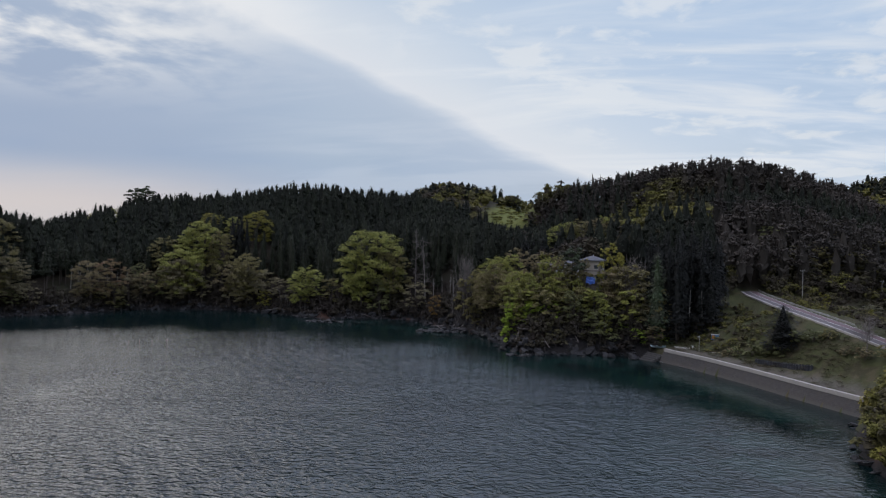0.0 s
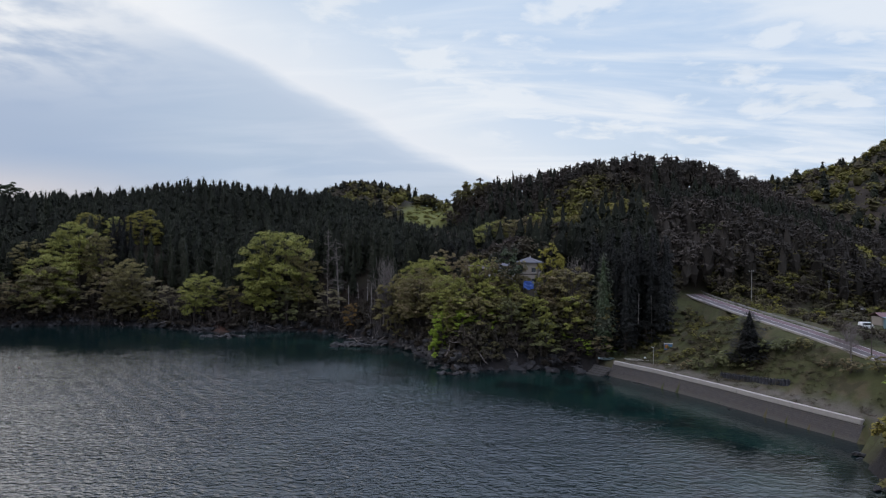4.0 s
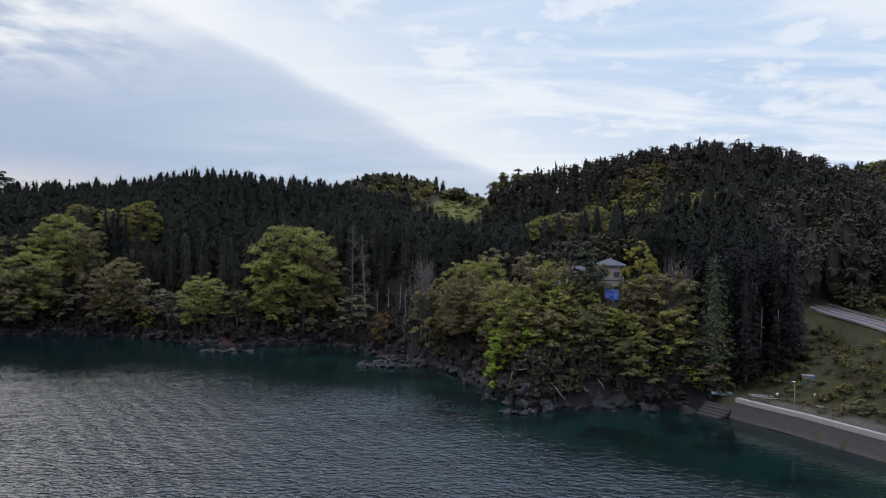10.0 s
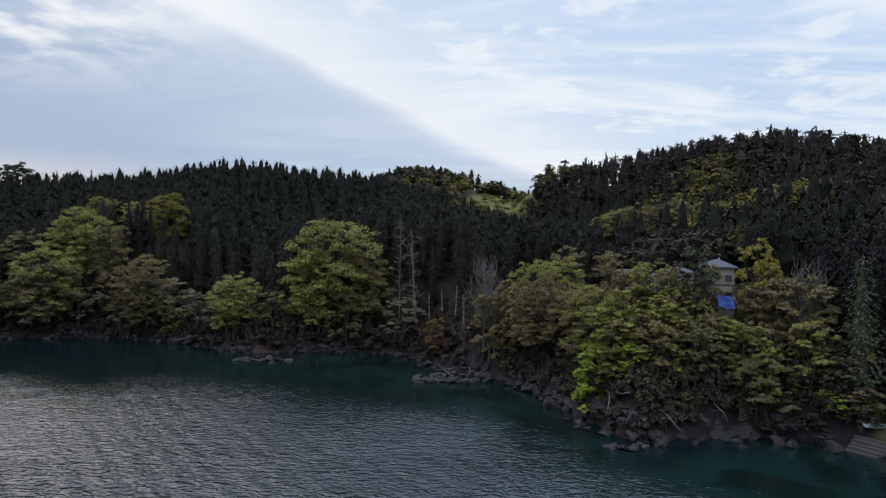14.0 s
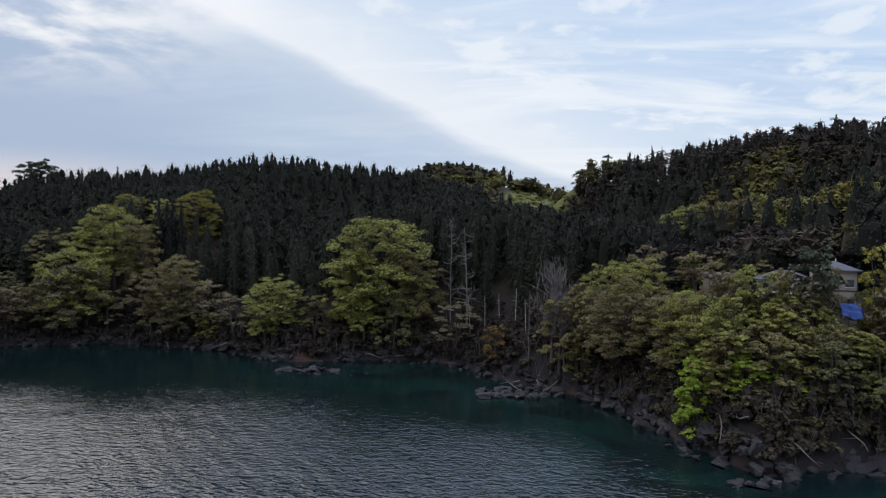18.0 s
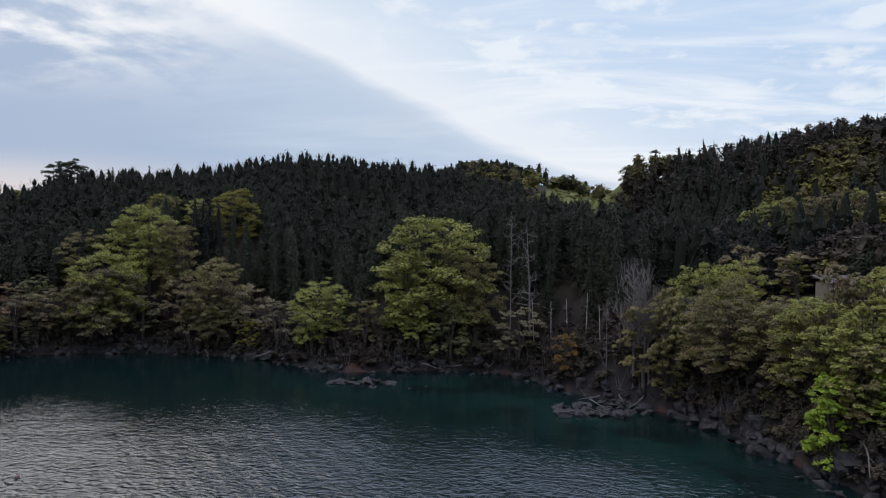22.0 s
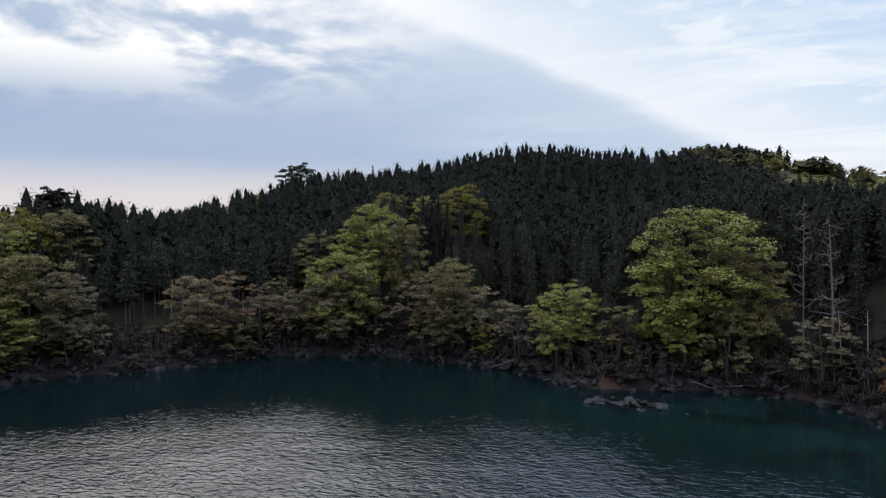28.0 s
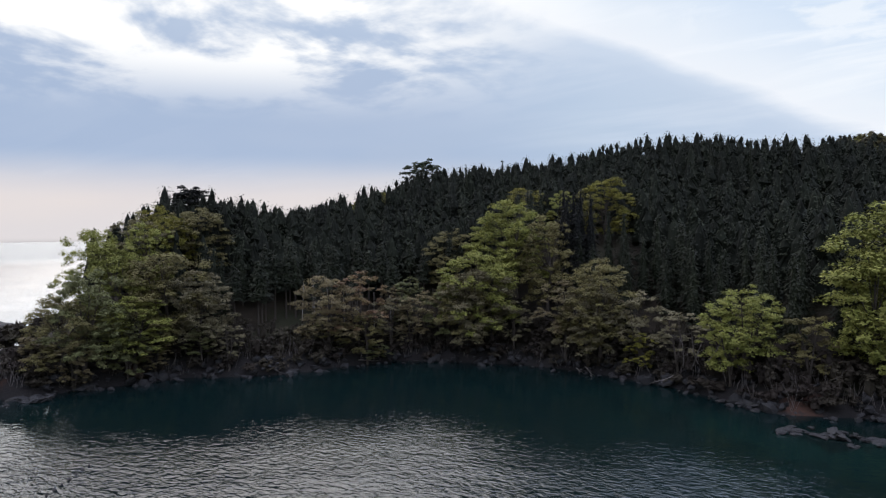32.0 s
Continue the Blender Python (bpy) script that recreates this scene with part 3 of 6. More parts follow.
def leaves(centres, radii, count, size, flat, tilt, r):
    """Small bent leaf sprays round centres, as arrays of corners and faces."""
    n = len(centres) * count
    c, rad = np.repeat(centres, count, 0), np.repeat(radii, count)
    q = r.normal(size=(n, 3))
    q /= np.linalg.norm(q, axis=1, keepdims=True)
    q *= (r.random(n) ** .45)[:, None]
    p = c + q * rad[:, None] * (1, 1, flat)
    p[:, 2] -= .18 * rad * (q[:, 0] ** 2 + q[:, 1] ** 2)
    nrm = r.normal(size=(n, 3)) * tilt * .6 + (0, 0, .9) + q * .7
    nrm /= np.linalg.norm(nrm, axis=1, keepdims=True)
    a = np.cross(nrm, r.normal(size=(n, 3)))
    a /= np.linalg.norm(a, axis=1, keepdims=True)
    b = np.cross(nrm, a)
    s = size * (.6 + .8 * r.random(n))[:, None]
    v = np.stack([p - a * s, p + a * s * .8 + b * s * .75, p + a * s * .7 - b * s * .75 - nrm * s * .1], 1).reshape(-1, 3)
    return v, np.arange(3 * n).reshape(-1, 3)


def broadleaf_meshes(seed, tall=14.0, wide=10.0, pads=110, count=56, bare=.12, leaf=.20, flat=.42, lobes=11):
    """A broadleaved tree: forked trunk, limbs to rounded lobes, and each lobe a heap of leafy sprays with gaps between."""
    r = np.random.default_rng(seed)
    stems = int(r.integers(1, 4))
    half, mid, rise = wide * .5, tall * (.5 + .5 * bare), tall * (.5 - .5 * bare)
    wood, tips, tops = [], [], []
    r0 = tall * .017 / math.sqrt(stems) + .05
    for s in range(stems):
        a = r.random() * 6.28
        top = np.array([math.cos(a) * wide * .10 * (stems - 1), math.sin(a) * wide * .10 * (stems - 1), tall * (.78 + .1 * r.random())])
        path = [np.array([0, 0, -1.0]) + r.normal(size=3) * (.12, .12, 0), top * (.12, .12, .25) + r.normal(size=3) * .15,
                top * (.5, .5, .55) + r.normal(size=3) * .4, top]
        wood.append(tube(path, [r0 * 1.35, r0, r0 * .65, r0 * .2], 6))
        tops.append(path)
    for k in range(lobes):
        # lobes spread evenly over the upper part of the crown
        u = .98 - 1.72 * (k + .5) / lobes
        a = 2.4 * k + r.normal() * .35
        w = math.sqrt(max(0.0, 1 - u * u))
        q = r.uniform(.50, .74)
        size = wide * r.uniform(.15, .215) * (1.12 if k < 3 else 1.0)
        c = np.array([math.cos(a) * w * q * half, math.sin(a) * w * q * half, mid + (u * rise - .3 * size) * r.uniform(.90, 1.0)])
        path = tops[k % stems]
        base = path[1] * .5 + path[2] * .5 if u < .2 else path[2]
        wood.append(tube([base, (base + c) / 2 + (0, 0, -.02 * tall), c], [r0 * .42, r0 * .26, r0 * .08], 4))
        for _ in range(max(3, pads // lobes)):
            d = r.normal(size=3)
            d /= np.linalg.norm(d)
            d[2] = abs(d[2]) * 1.15 - .42
            e = c + d * size * (1, 1, .74) * r.uniform(.7, 1.08)
            tips.append(e)
            if r.random() < .3:
                wood.append(tube([c, e], [r0 * .12, r0 * .04], 3))
    tips = np.array(tips)
    rad = wide * (.046 + .042 * r.random(len(tips)))
    v, f = leaves(tips, rad, count, leaf, flat, .45, r)
    return merged("trunk", wood, BARK), mesh_from("crown", v, f)


def cone_sprays(x, y, z, tall, wide, r, count, size, bare=.2, taper=.7, top=.97, inner=.5):
    """Corners and faces of drooping needle sprays laid over many cones at once; the same number for each tree."""
    n = len(x)
    k = 1 - r.random((n, count)) ** .8
    k *= top
    lumps = 1 + .16 * np.sin(k * 26 + r.random((n, 1)) * 6.28)
    reach = wide[:, None] * .5 * ((1 - k) ** taper * .95 + .05) * r.uniform(inner, 1.1, (n, count)) * lumps
    a = r.random((n, count)) * 6.283
    ca, sa = np.cos(a), np.sin(a)
    p = np.stack([x[:, None] + ca * reach, y[:, None] + sa * reach, z[:, None] + tall[:, None] * (bare + (1 - bare) * k) - .25 * reach], -1)
    out = np.stack([ca, sa, -.30 - .55 * r.random((n, count))], -1)
    out /= np.linalg.norm(out, axis=-1, keepdims=True)
    side = np.stack([-sa, ca, .25 * r.normal(size=(n, count))], -1)
    s = (size * r.uniform(.6, 1.3, (n, count)) * (.52 + .48 * (1 - k)))[..., None]
    v = np.stack([p - out * s * .9, p + side * s * .5 + out * s * .7, p + out * s * .9 - side * s * .5], -2).reshape(-1, 3)
    return v, np.arange(len(v)).reshape(-1, 3)


def conifer_meshes(seed, tall=20.0, wide=6.0, count=820, size=.60, bare=.12, taper=.66):
    """A cedar: straight trunk and a full cone of drooping needle sprays."""
    r = np.random.default_rng(seed)
    wood = tube([(0, 0, -1), (0, 0, tall * .5), (0, 0, tall * .97)], [tall * .016, tall * .010, .03], 7)
    one = np.zeros(1)
    v, f = cone_sprays(one, one, one, one + tall, one + wide, r, count, size, bare, taper)
    inner = tube([(0, 0, tall * (bare + .02)), (0, 0, tall * (bare + .16)), (0, 0, tall * .55), (0, 0, tall * .8), (0, 0, tall * .98)],
                 [wide * .16, wide * .27, wide * .16, wide * .07, .03], 9)
    q = np.array(inner[1])
    f = np.concatenate([f, np.concatenate([q[:, :3], q[:, (0, 2, 3)]]) + len(v)])
    v = np.concatenate([v, np.array(inner[0])])
    return merged("trunk", [wood], BARK), mesh_from("crown", v, f)


def pine_meshes(seed, tall=15.0, wide=9.0):
    """A red pine: bare leaning trunk, flat needle plates at the ends of level limbs."""
    r = np.random.default_rng(seed)
    top = np.array([r.normal() * .8, r.normal() * .8, tall])
    path = [np.array([0, 0, -1.0]), top * (.2, .3, .4), top * (.8, .6, .75), top]
    wood, tips = [tube(path, [.28, .2, .13, .04], 6)], [top]
    for i in range(22):
        k = .4 + .6 * i / 21
        base = path[1] * (1 - k) + top * k
        a, reach = r.random() * 6.28, wide * .5 * (1.15 - .75 * (k - .4)) * r.uniform(.5, 1)
        end = base + (math.cos(a) * reach, math.sin(a) * reach, r.uniform(-.3, .9))
        wood.append(tube([base, (base + end) / 2 + (0, 0, .2), end], [.09, .06, .02], 4))
        tips += [end, base * .4 + end * .6 + r.normal(size=3) * .4]
    tips = np.array(tips)
    v, f = leaves(tips, wide * (.10 + .06 * r.random(len(tips))), 46, .34, .28, .6, r)
    return merged("trunk", wood, BARK), mesh_from("crown", v, f)


def dead_meshes(seed, tall=16.0, wide=6.0, boughs=26, up=.1, mat=None):
    """A standing dead tree: bare trunk with level broken boughs and twigs."""
    r = np.random.default_rng(seed)
    top = np.array([r.normal() * .5, r.normal() * .5, tall])
    wood = [tube([(0, 0, -1), top * (.3, .5, .5), top], [tall * .011, tall * .007, .03], 6)]
    twigs = []
    for _ in range(boughs):
        k = r.uniform(.3, .98)
        base = top * (k, k, k)
        a, reach = r.random() * 6.28, wide * .5 * (1.1 - .7 * k) * r.uniform(.5, 1.3)
        end = base + (math.cos(a) * reach, math.sin(a) * reach, reach * (up + r.normal() * .2))
        mid = (base + end) / 2 + r.normal(size=3) * .15
        twigs.append(tube([base, mid, end], [.06, .04, .016], 4))
        for _ in range(4):
            q = base * .4 + end * .6 + r.normal(size=3) * .2 if r.random() < .5 else end
            twigs.append(tube([q, q + r.normal(size=3) * reach * .28 + (0, 0, reach * up)], [.035, .014], 3))
    return merged("trunk", wood, mat or DEADWOOD), merged("crown", twigs, mat or DEADWOOD)


SPECIES = {}


def species(key, make, size, *variants):
    SPECIES[key] = [(make(**v), size) for v in variants]


species("broad", broadleaf_meshes, (14.0, 10.0), *[dict(seed=s) for s in (1, 2, 3, 4, 5, 6)])
species("dense", broadleaf_meshes, (14.0, 10.0), *[dict(seed=s, pads=140, count=56, bare=.04, leaf=.20, lobes=13) for s in (21, 22, 23, 24)])
species("broad_large", broadleaf_meshes, (20.0, 18.0), *[dict(seed=s, tall=20.0, wide=18.0, pads=220, count=76, leaf=.19, lobes=19) for s in (11, 12, 13, 14)])
species("dense_large", broadleaf_meshes, (20.0, 18.0), *[dict(seed=s, tall=20.0, wide=18.0, pads=260, count=78, leaf=.19, bare=.05, lobes=22) for s in (15, 16)])
species("bare_cedar", conifer_meshes, (20.0, 6.0), *[dict(seed=s, count=760, bare=.5) for s in (57, 58)])
species("thin", broadleaf_meshes, (14.0, 10.0), *[dict(seed=s, pads=90, count=44, leaf=.18, bare=.2, lobes=10) for s in (31, 32, 33)])
species("shrub", broadleaf_meshes, (4.0, 5.0), *[dict(seed=s, tall=4.0, wide=5.0, pads=48, count=30, bare=.02, leaf=.20, flat=.6, lobes=8) for s in (41, 42, 43)])
species("cedar", conifer_meshes, (20.0, 6.0), *[dict(seed=s) for s in (51, 52, 53, 54)])
species("bush_conifer", conifer_meshes, (20.0, 6.0), *[dict(seed=s, count=1900, size=.42, bare=.02, taper=.6) for s in (61, 62)])
species("pine", pine_meshes, (15.0, 9.0), *[dict(seed=s) for s in (71, 72, 73)])
species("dead", dead_meshes, (16.0, 6.0), *[dict(seed=s) for s in (81, 82, 83)])
species("twiggy", dead_meshes, (16.0, 6.0), *[dict(seed=s, boughs=60, up=.8) for s in (91, 92)])
TINTED, PICK = {}, {}
WORDS = {"fresh": "fresh light green", "bright": "vivid spring green", "olive": "olive green", "grey": "pale grey-green", "brown": "brownish budding",
         "red": "reddish budding", "yellow": "yellow-green", "gold": "golden orange", "green": "deep green", "cedar": "dark green", "dark": "nearly black",
         "pine": "dull green", "brush": "dry brown"}
KINDS = {"broad": ("broadleaf_tree", "{} broadleaf tree with layered leafy boughs", "tree"), "dense": ("broadleaf_tree", "{} broadleaf tree with a full crown", "tree"),
         "thin": ("broadleaf_tree", "{} broadleaf tree with sparse young leaves", "tree"), "shrub": ("shrub", "{} low leafy shrub on the bank", "shrub"),
         "cedar": ("cedar_tree", "{} tall narrow cedar tree with drooping boughs", "tree"), "bush_conifer": ("cypress_tree", "{} dense cone-shaped cypress tree", "tree"),
         "bare_cedar": ("cedar_tree", "{} tall cedar tree with a long bare trunk", "tree"),
         "pine": ("pine_tree", "{} pine tree with flat needle plates", "tree"), "dead": ("dead_tree", "grey standing dead tree with bare boughs", "dead tree"),
         "twiggy": ("bare_tree", "grey leafless tree with fine upright twigs", "bare tree")}


def plant(kind, x, y, tall, wide, tint="", z=None, group=""):
    """Stands one tree of a kind on the ground: a trunk and a crown under an empty at its foot."""
    name, label, category = KINDS[kind]
    if kind == "cedar" and wide > 8.6:
        # a wide dark mass is several trees
        n = 4 if wide > 12 else 3
        for k in range(n):
            a = 6.283 / n * k + .6
            plant(kind, x + .24 * wide * math.cos(a), y + .24 * wide * math.sin(a), tall * (.92 + .04 * k), min(.62 * wide, 6.6) + .3 * k, tint, z, group)
        return None
    if kind in ("broad", "dense") and wide > 13.5:
        kind += "_large"
    fill = 1.06 if kind.endswith("_large") else .9
    n = PICK[kind] = PICK.get(kind, -1) + 1
    (trunk, crown), (h0, w0) = SPECIES[kind][n % len(SPECIES[kind])]
    if tint:
        key = (crown.name, tint)
        if key not in TINTED:
            TINTED[key] = crown.copy()
            TINTED[key].materials.clear()
            TINTED[key].materials.append(LEAF[tint])
        crown = TINTED[key]
    z = ground_at(x, y) if z is None else z
    ob = thing(name, pose(x, y, z - .1, 0, 0, TREE.random() * 360) @ Matrix.Diagonal((wide / w0 * fill, wide / w0 * fill, tall / h0, 1)), label.format(WORDS.get(tint, "")), category, group)
    part("trunk", trunk, None, ob)
    part("crown", crown, None, ob)
    return ob


# ---- the woods ----


def scatter(x0, x1, y0, y1, step, seed):
    r = np.random.default_rng(seed)
    px, py = np.meshgrid(np.arange(x0, x1, step), np.arange(y0, y1, step))
    px, py = px.ravel() + r.uniform(-.48, .48, px.size) * step, py.ravel() + r.uniform(-.48, .48, py.size) * step
    return px, py, r


def patches(x, y, a, b, c):
    return np.sin(x * a + 2.1 * np.sin(y * b + c)) + np.sin(y * a * 1.3 + 1.7 * np.sin(x * b * .8 + 2 * c))


def conifer_cloud(x, y, z, tall, wide, r, count=210, size=.70, taper=.52):
    """Many conifers at once, and a tone for each corner."""
    v, f = cone_sprays(x, y, z, tall, wide, r, count, size, .10, taper, .93, .74)
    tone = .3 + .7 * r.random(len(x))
    # the dense inside of each crown: a lumpy cone
    n, sides = len(x), 8
    rings = []
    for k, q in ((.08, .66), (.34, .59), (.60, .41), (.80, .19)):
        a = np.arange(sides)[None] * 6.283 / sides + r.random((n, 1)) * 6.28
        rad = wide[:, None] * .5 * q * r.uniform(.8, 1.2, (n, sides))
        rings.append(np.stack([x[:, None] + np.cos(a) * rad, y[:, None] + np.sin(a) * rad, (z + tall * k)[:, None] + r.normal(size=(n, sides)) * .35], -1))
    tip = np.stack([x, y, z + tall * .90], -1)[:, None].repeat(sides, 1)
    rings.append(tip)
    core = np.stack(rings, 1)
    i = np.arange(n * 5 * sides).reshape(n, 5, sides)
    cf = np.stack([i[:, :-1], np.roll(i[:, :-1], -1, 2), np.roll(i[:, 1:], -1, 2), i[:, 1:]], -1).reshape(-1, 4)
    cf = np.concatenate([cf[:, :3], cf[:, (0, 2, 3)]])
    # cores get half the tone: the shade between the sprays, put into the colour
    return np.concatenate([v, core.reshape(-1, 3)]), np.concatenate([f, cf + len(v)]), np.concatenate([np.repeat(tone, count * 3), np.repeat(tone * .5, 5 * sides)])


def broad_cloud(x, y, z, tall, wide, tone, r, pads=13, count=12, leaf=.62, core=0.0, flat=.5):
    """Corners and faces of many far broadleaved crowns at once."""
    n = len(x)
    q = r.normal(size=(n, pads, 3))
    q /= np.linalg.norm(q, axis=2, keepdims=True)
    q[..., 2] = np.abs(q[..., 2]) * 1.1 - .35
    c = np.stack([x, y, z + tall * .6], -1)[:, None, :] + q * np.stack([wide * .38, wide * .38, tall * .34], -1)[:, None, :]
    v, f = leaves(c.reshape(-1, 3), np.repeat(wide * .17, pads), count, 1.0, flat, .5, r)
    s = np.repeat(wide / 9.0, pads * count * 3)[:, None]
    mid = np.repeat(v.reshape(-1, 3, 3).mean(1), 3, 0)
    v = mid + (v - mid) * s * leaf
    tones = np.repeat(tone, pads * count * 3)
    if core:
        # the dense inside of each crown: a lumpy dome, its inner shade painted darker
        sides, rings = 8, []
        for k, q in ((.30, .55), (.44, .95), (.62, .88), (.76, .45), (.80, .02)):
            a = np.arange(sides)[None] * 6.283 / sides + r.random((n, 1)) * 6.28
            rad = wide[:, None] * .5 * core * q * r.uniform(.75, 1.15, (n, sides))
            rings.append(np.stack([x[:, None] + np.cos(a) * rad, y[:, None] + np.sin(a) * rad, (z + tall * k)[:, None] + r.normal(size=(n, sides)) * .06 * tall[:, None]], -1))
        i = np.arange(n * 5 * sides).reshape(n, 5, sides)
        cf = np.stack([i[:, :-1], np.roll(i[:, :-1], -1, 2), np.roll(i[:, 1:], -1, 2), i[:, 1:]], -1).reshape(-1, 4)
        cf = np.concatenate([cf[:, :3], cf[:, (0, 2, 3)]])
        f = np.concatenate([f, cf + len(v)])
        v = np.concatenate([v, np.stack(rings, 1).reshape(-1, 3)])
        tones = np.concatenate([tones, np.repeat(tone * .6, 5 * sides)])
    return v, f, tones


def woods(name, mat, pieces, label, category):
    v = np.concatenate([p[0] for p in pieces])
    o = np.cumsum([0] + [len(p[0]) for p in pieces[:-1]])
    f = np.concatenate([p[1] + k for p, k in zip(pieces, o)])
    ob = tagged(new(name, mesh_from(name, v, f, [mat])), label, category, kind="stuff")
    a = ob.data.attributes.new("tone", "FLOAT", "POINT")
    a.data.foreach_set("value", np.concatenate([p[2] for p in pieces]).astype(np.float32))
    return ob


def clearing(x, y):
    """True where no wood stands: tended strip, road, houses, meadow."""
    rx = np.interp(y, ROAD_Y, ROAD_X)
    road_side = (np.abs(x - rx - 3) < 8) & (y > 95) & (y < 207)
    yard = (np.hypot((x - 12) / 15, (y - 201) / 8) < 1) | (np.hypot((x - 108) / 22, (y - 176) / 25) < 1)
    return ((bay(x, y) > .08) & (x < rx + 12)) | road_side | yard | (meadow_at(x, y) > .3)


def in_sight(x, y):
    """False for places that lie off to the right of the whole flight."""
    return x < 40 + .70 * (y + 40)


def is_left(x, y):
    return x < -18 + .12 * (y - 300) - 24 * smooth(405, 422, y)

px, py, r = scatter(-345, 10, 215, 445, 5.5, 5)
d, z = inland(px, py), height(px, py)
ok = (d > 15) & is_left(px, py) & ~clearing(px, py) & (py < 440 + .12 * px + 12 * (px < -60))
px, py, z, d = px[ok], py[ok], z[ok], d[ok]
cut = np.hypot((px + 169) / 15, (py - 290) / 16) > 1
cut &= np.hypot((px + 155) / 13, (py - 294) / 12) > 1
cut &= np.hypot((px + 271) / 19, (py - 338) / 15) > 1
px, py, z, d = px[cut], py[cut], z[cut], d[cut]
tall = (15.6 - 8.0 * smooth(-66, -48, px) * smooth(345, 385, py) + 3.6 * r.random(len(px))) * (1 + .16 * (r.random(len(px)) > .965)) + 2.0 * smooth(60, 20, d)
front = (d < 27) & (px > -235)
for x, y, h in zip(px[front], py[front], tall[front]):
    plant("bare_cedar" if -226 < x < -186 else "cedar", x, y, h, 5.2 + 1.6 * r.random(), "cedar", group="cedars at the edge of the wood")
px, py, z, tall = px[~front], py[~front], z[~front], tall[~front]
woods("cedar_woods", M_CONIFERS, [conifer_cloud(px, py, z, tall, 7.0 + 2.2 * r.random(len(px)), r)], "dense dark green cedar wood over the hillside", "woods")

px, py, r = scatter(-75, 200, 120, 445, 5.4, 6)
d, z = inland(px, py), height(px, py)
ok = (d > 30) & ~is_left(px, py) & ~clearing(px, py) & (py < 440) & in_sight(px, py) & ((py > 207) | (px > 132)) & ((px > 84) | (py < 430) | (px < 20))
px, py, z = px[ok], py[ok], z[ok]
kind = patches(px, py, .045, .03, 1.0) + .9 * r.normal(size=len(px)) * .6
leafy = (kind > .95) | (np.hypot((px - 42) / 32, (py - 270) / 21) < 1)
c = ~leafy
tonec = np.clip(.35 + .22 * patches(px[c], py[c], .05, .035, 4.0) + .2 * r.normal(size=c.sum()), 0, 1)
dark = (patches(px[c], py[c], .035, .03, 2.2) + .5 * r.normal(size=c.sum()) > .55) | ((px[c] < 46) & (py[c] > 300) & (r.random(c.sum()) < .45)) | ((px[c] < 62) & (py[c] < 285))
cx, cy, cz = px[c], py[c], z[c]
b = ~dark
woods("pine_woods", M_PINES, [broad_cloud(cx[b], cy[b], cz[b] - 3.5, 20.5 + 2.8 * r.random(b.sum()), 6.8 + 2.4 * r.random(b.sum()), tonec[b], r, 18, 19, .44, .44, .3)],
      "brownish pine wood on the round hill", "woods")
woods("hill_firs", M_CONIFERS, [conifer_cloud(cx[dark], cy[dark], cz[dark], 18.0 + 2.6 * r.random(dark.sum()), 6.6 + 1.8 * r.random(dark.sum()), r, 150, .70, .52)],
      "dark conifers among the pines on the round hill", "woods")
tone = np.clip(.28 + .22 * patches(px[leafy], py[leafy], .06, .04, 2.0) + .42 * (np.hypot((px[leafy] - 42) / 36, (py[leafy] - 270) / 25) < 1) + .1 * r.normal(size=leafy.sum()), 0, 1)
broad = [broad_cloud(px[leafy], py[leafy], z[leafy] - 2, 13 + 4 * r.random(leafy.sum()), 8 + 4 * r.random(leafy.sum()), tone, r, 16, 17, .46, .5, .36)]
# light shrubs over the saddle
px, py, r = scatter(-70, 5, 425, 540, 5.0, 17)
ok = (meadow_at(px, py) > .12) & (r.random(len(px)) < .5)
px, py = px[ok], py[ok]
broad.append(broad_cloud(px, py, height(px, py) - .3, .9 + 1.2 * r.random(len(px)), 4 + 3 * r.random(len(px)), np.clip(.74 + .06 * r.normal(size=len(px)), 0, 1), r, 9, 10, .6, .5))
# far ridge and the high hill behind
px, py, r = scatter(-420, 760, 425, 1000, 13.0, 7)
z = height(px, py)
ok = (inland(px, py) > 30) & ~clearing(px, py) & in_sight(px, py) & (px > -210) & ((px > -66) | (py > 640) | (py < 535)) & (py > 440) & (py < 640 + np.maximum(px - 100, 0) * .9) & (px < 560 + (py - 425))
px, py, z = px[ok], py[ok], z[ok]
kind = patches(px, py, .02, .015, .5) + .5 * r.normal(size=len(px))
far = kind > .1
broad.append(broad_cloud(px[far], py[far], z[far] - 3.2, 12 + 4 * r.random(far.sum()), 14 + 4 * r.random(far.sum()), np.clip(.45 + .16 * (px[far] < 0) + .16 * (px[far] > 150) + .22 * r.normal(size=far.sum()), 0, 1), r, 12, 10, .46, .55, .4))
# rounded ridge with mixed wood behind the cedar hill
qx, qy, r = scatter(-200, -66, 535, 640, 7.0, 37)
qz = height(qx, qy)
leafy = r.random(len(qx)) < .42
broad.append(broad_cloud(qx[leafy], qy[leafy], qz[leafy] - 2.5, 11 + 3 * r.random(leafy.sum()), 10 + 3 * r.random(leafy.sum()), np.clip(.42 + .12 * r.normal(size=leafy.sum()), 0, 1), r, 12, 14, .5, .6, .4))
ridge_firs = conifer_cloud(qx[~leafy], qy[~leafy], qz[~leafy], 9.5 + 3 * r.random((~leafy).sum()), 7.5 + 2 * r.random((~leafy).sum()), r, 80, .7)
woods("broadleaf_woods", M_BROAD, broad, "budding broadleaf wood in green and brown", "woods")
n = ~far
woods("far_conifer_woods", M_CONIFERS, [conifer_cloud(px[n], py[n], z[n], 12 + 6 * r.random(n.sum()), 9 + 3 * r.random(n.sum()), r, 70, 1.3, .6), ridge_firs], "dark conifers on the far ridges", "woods")

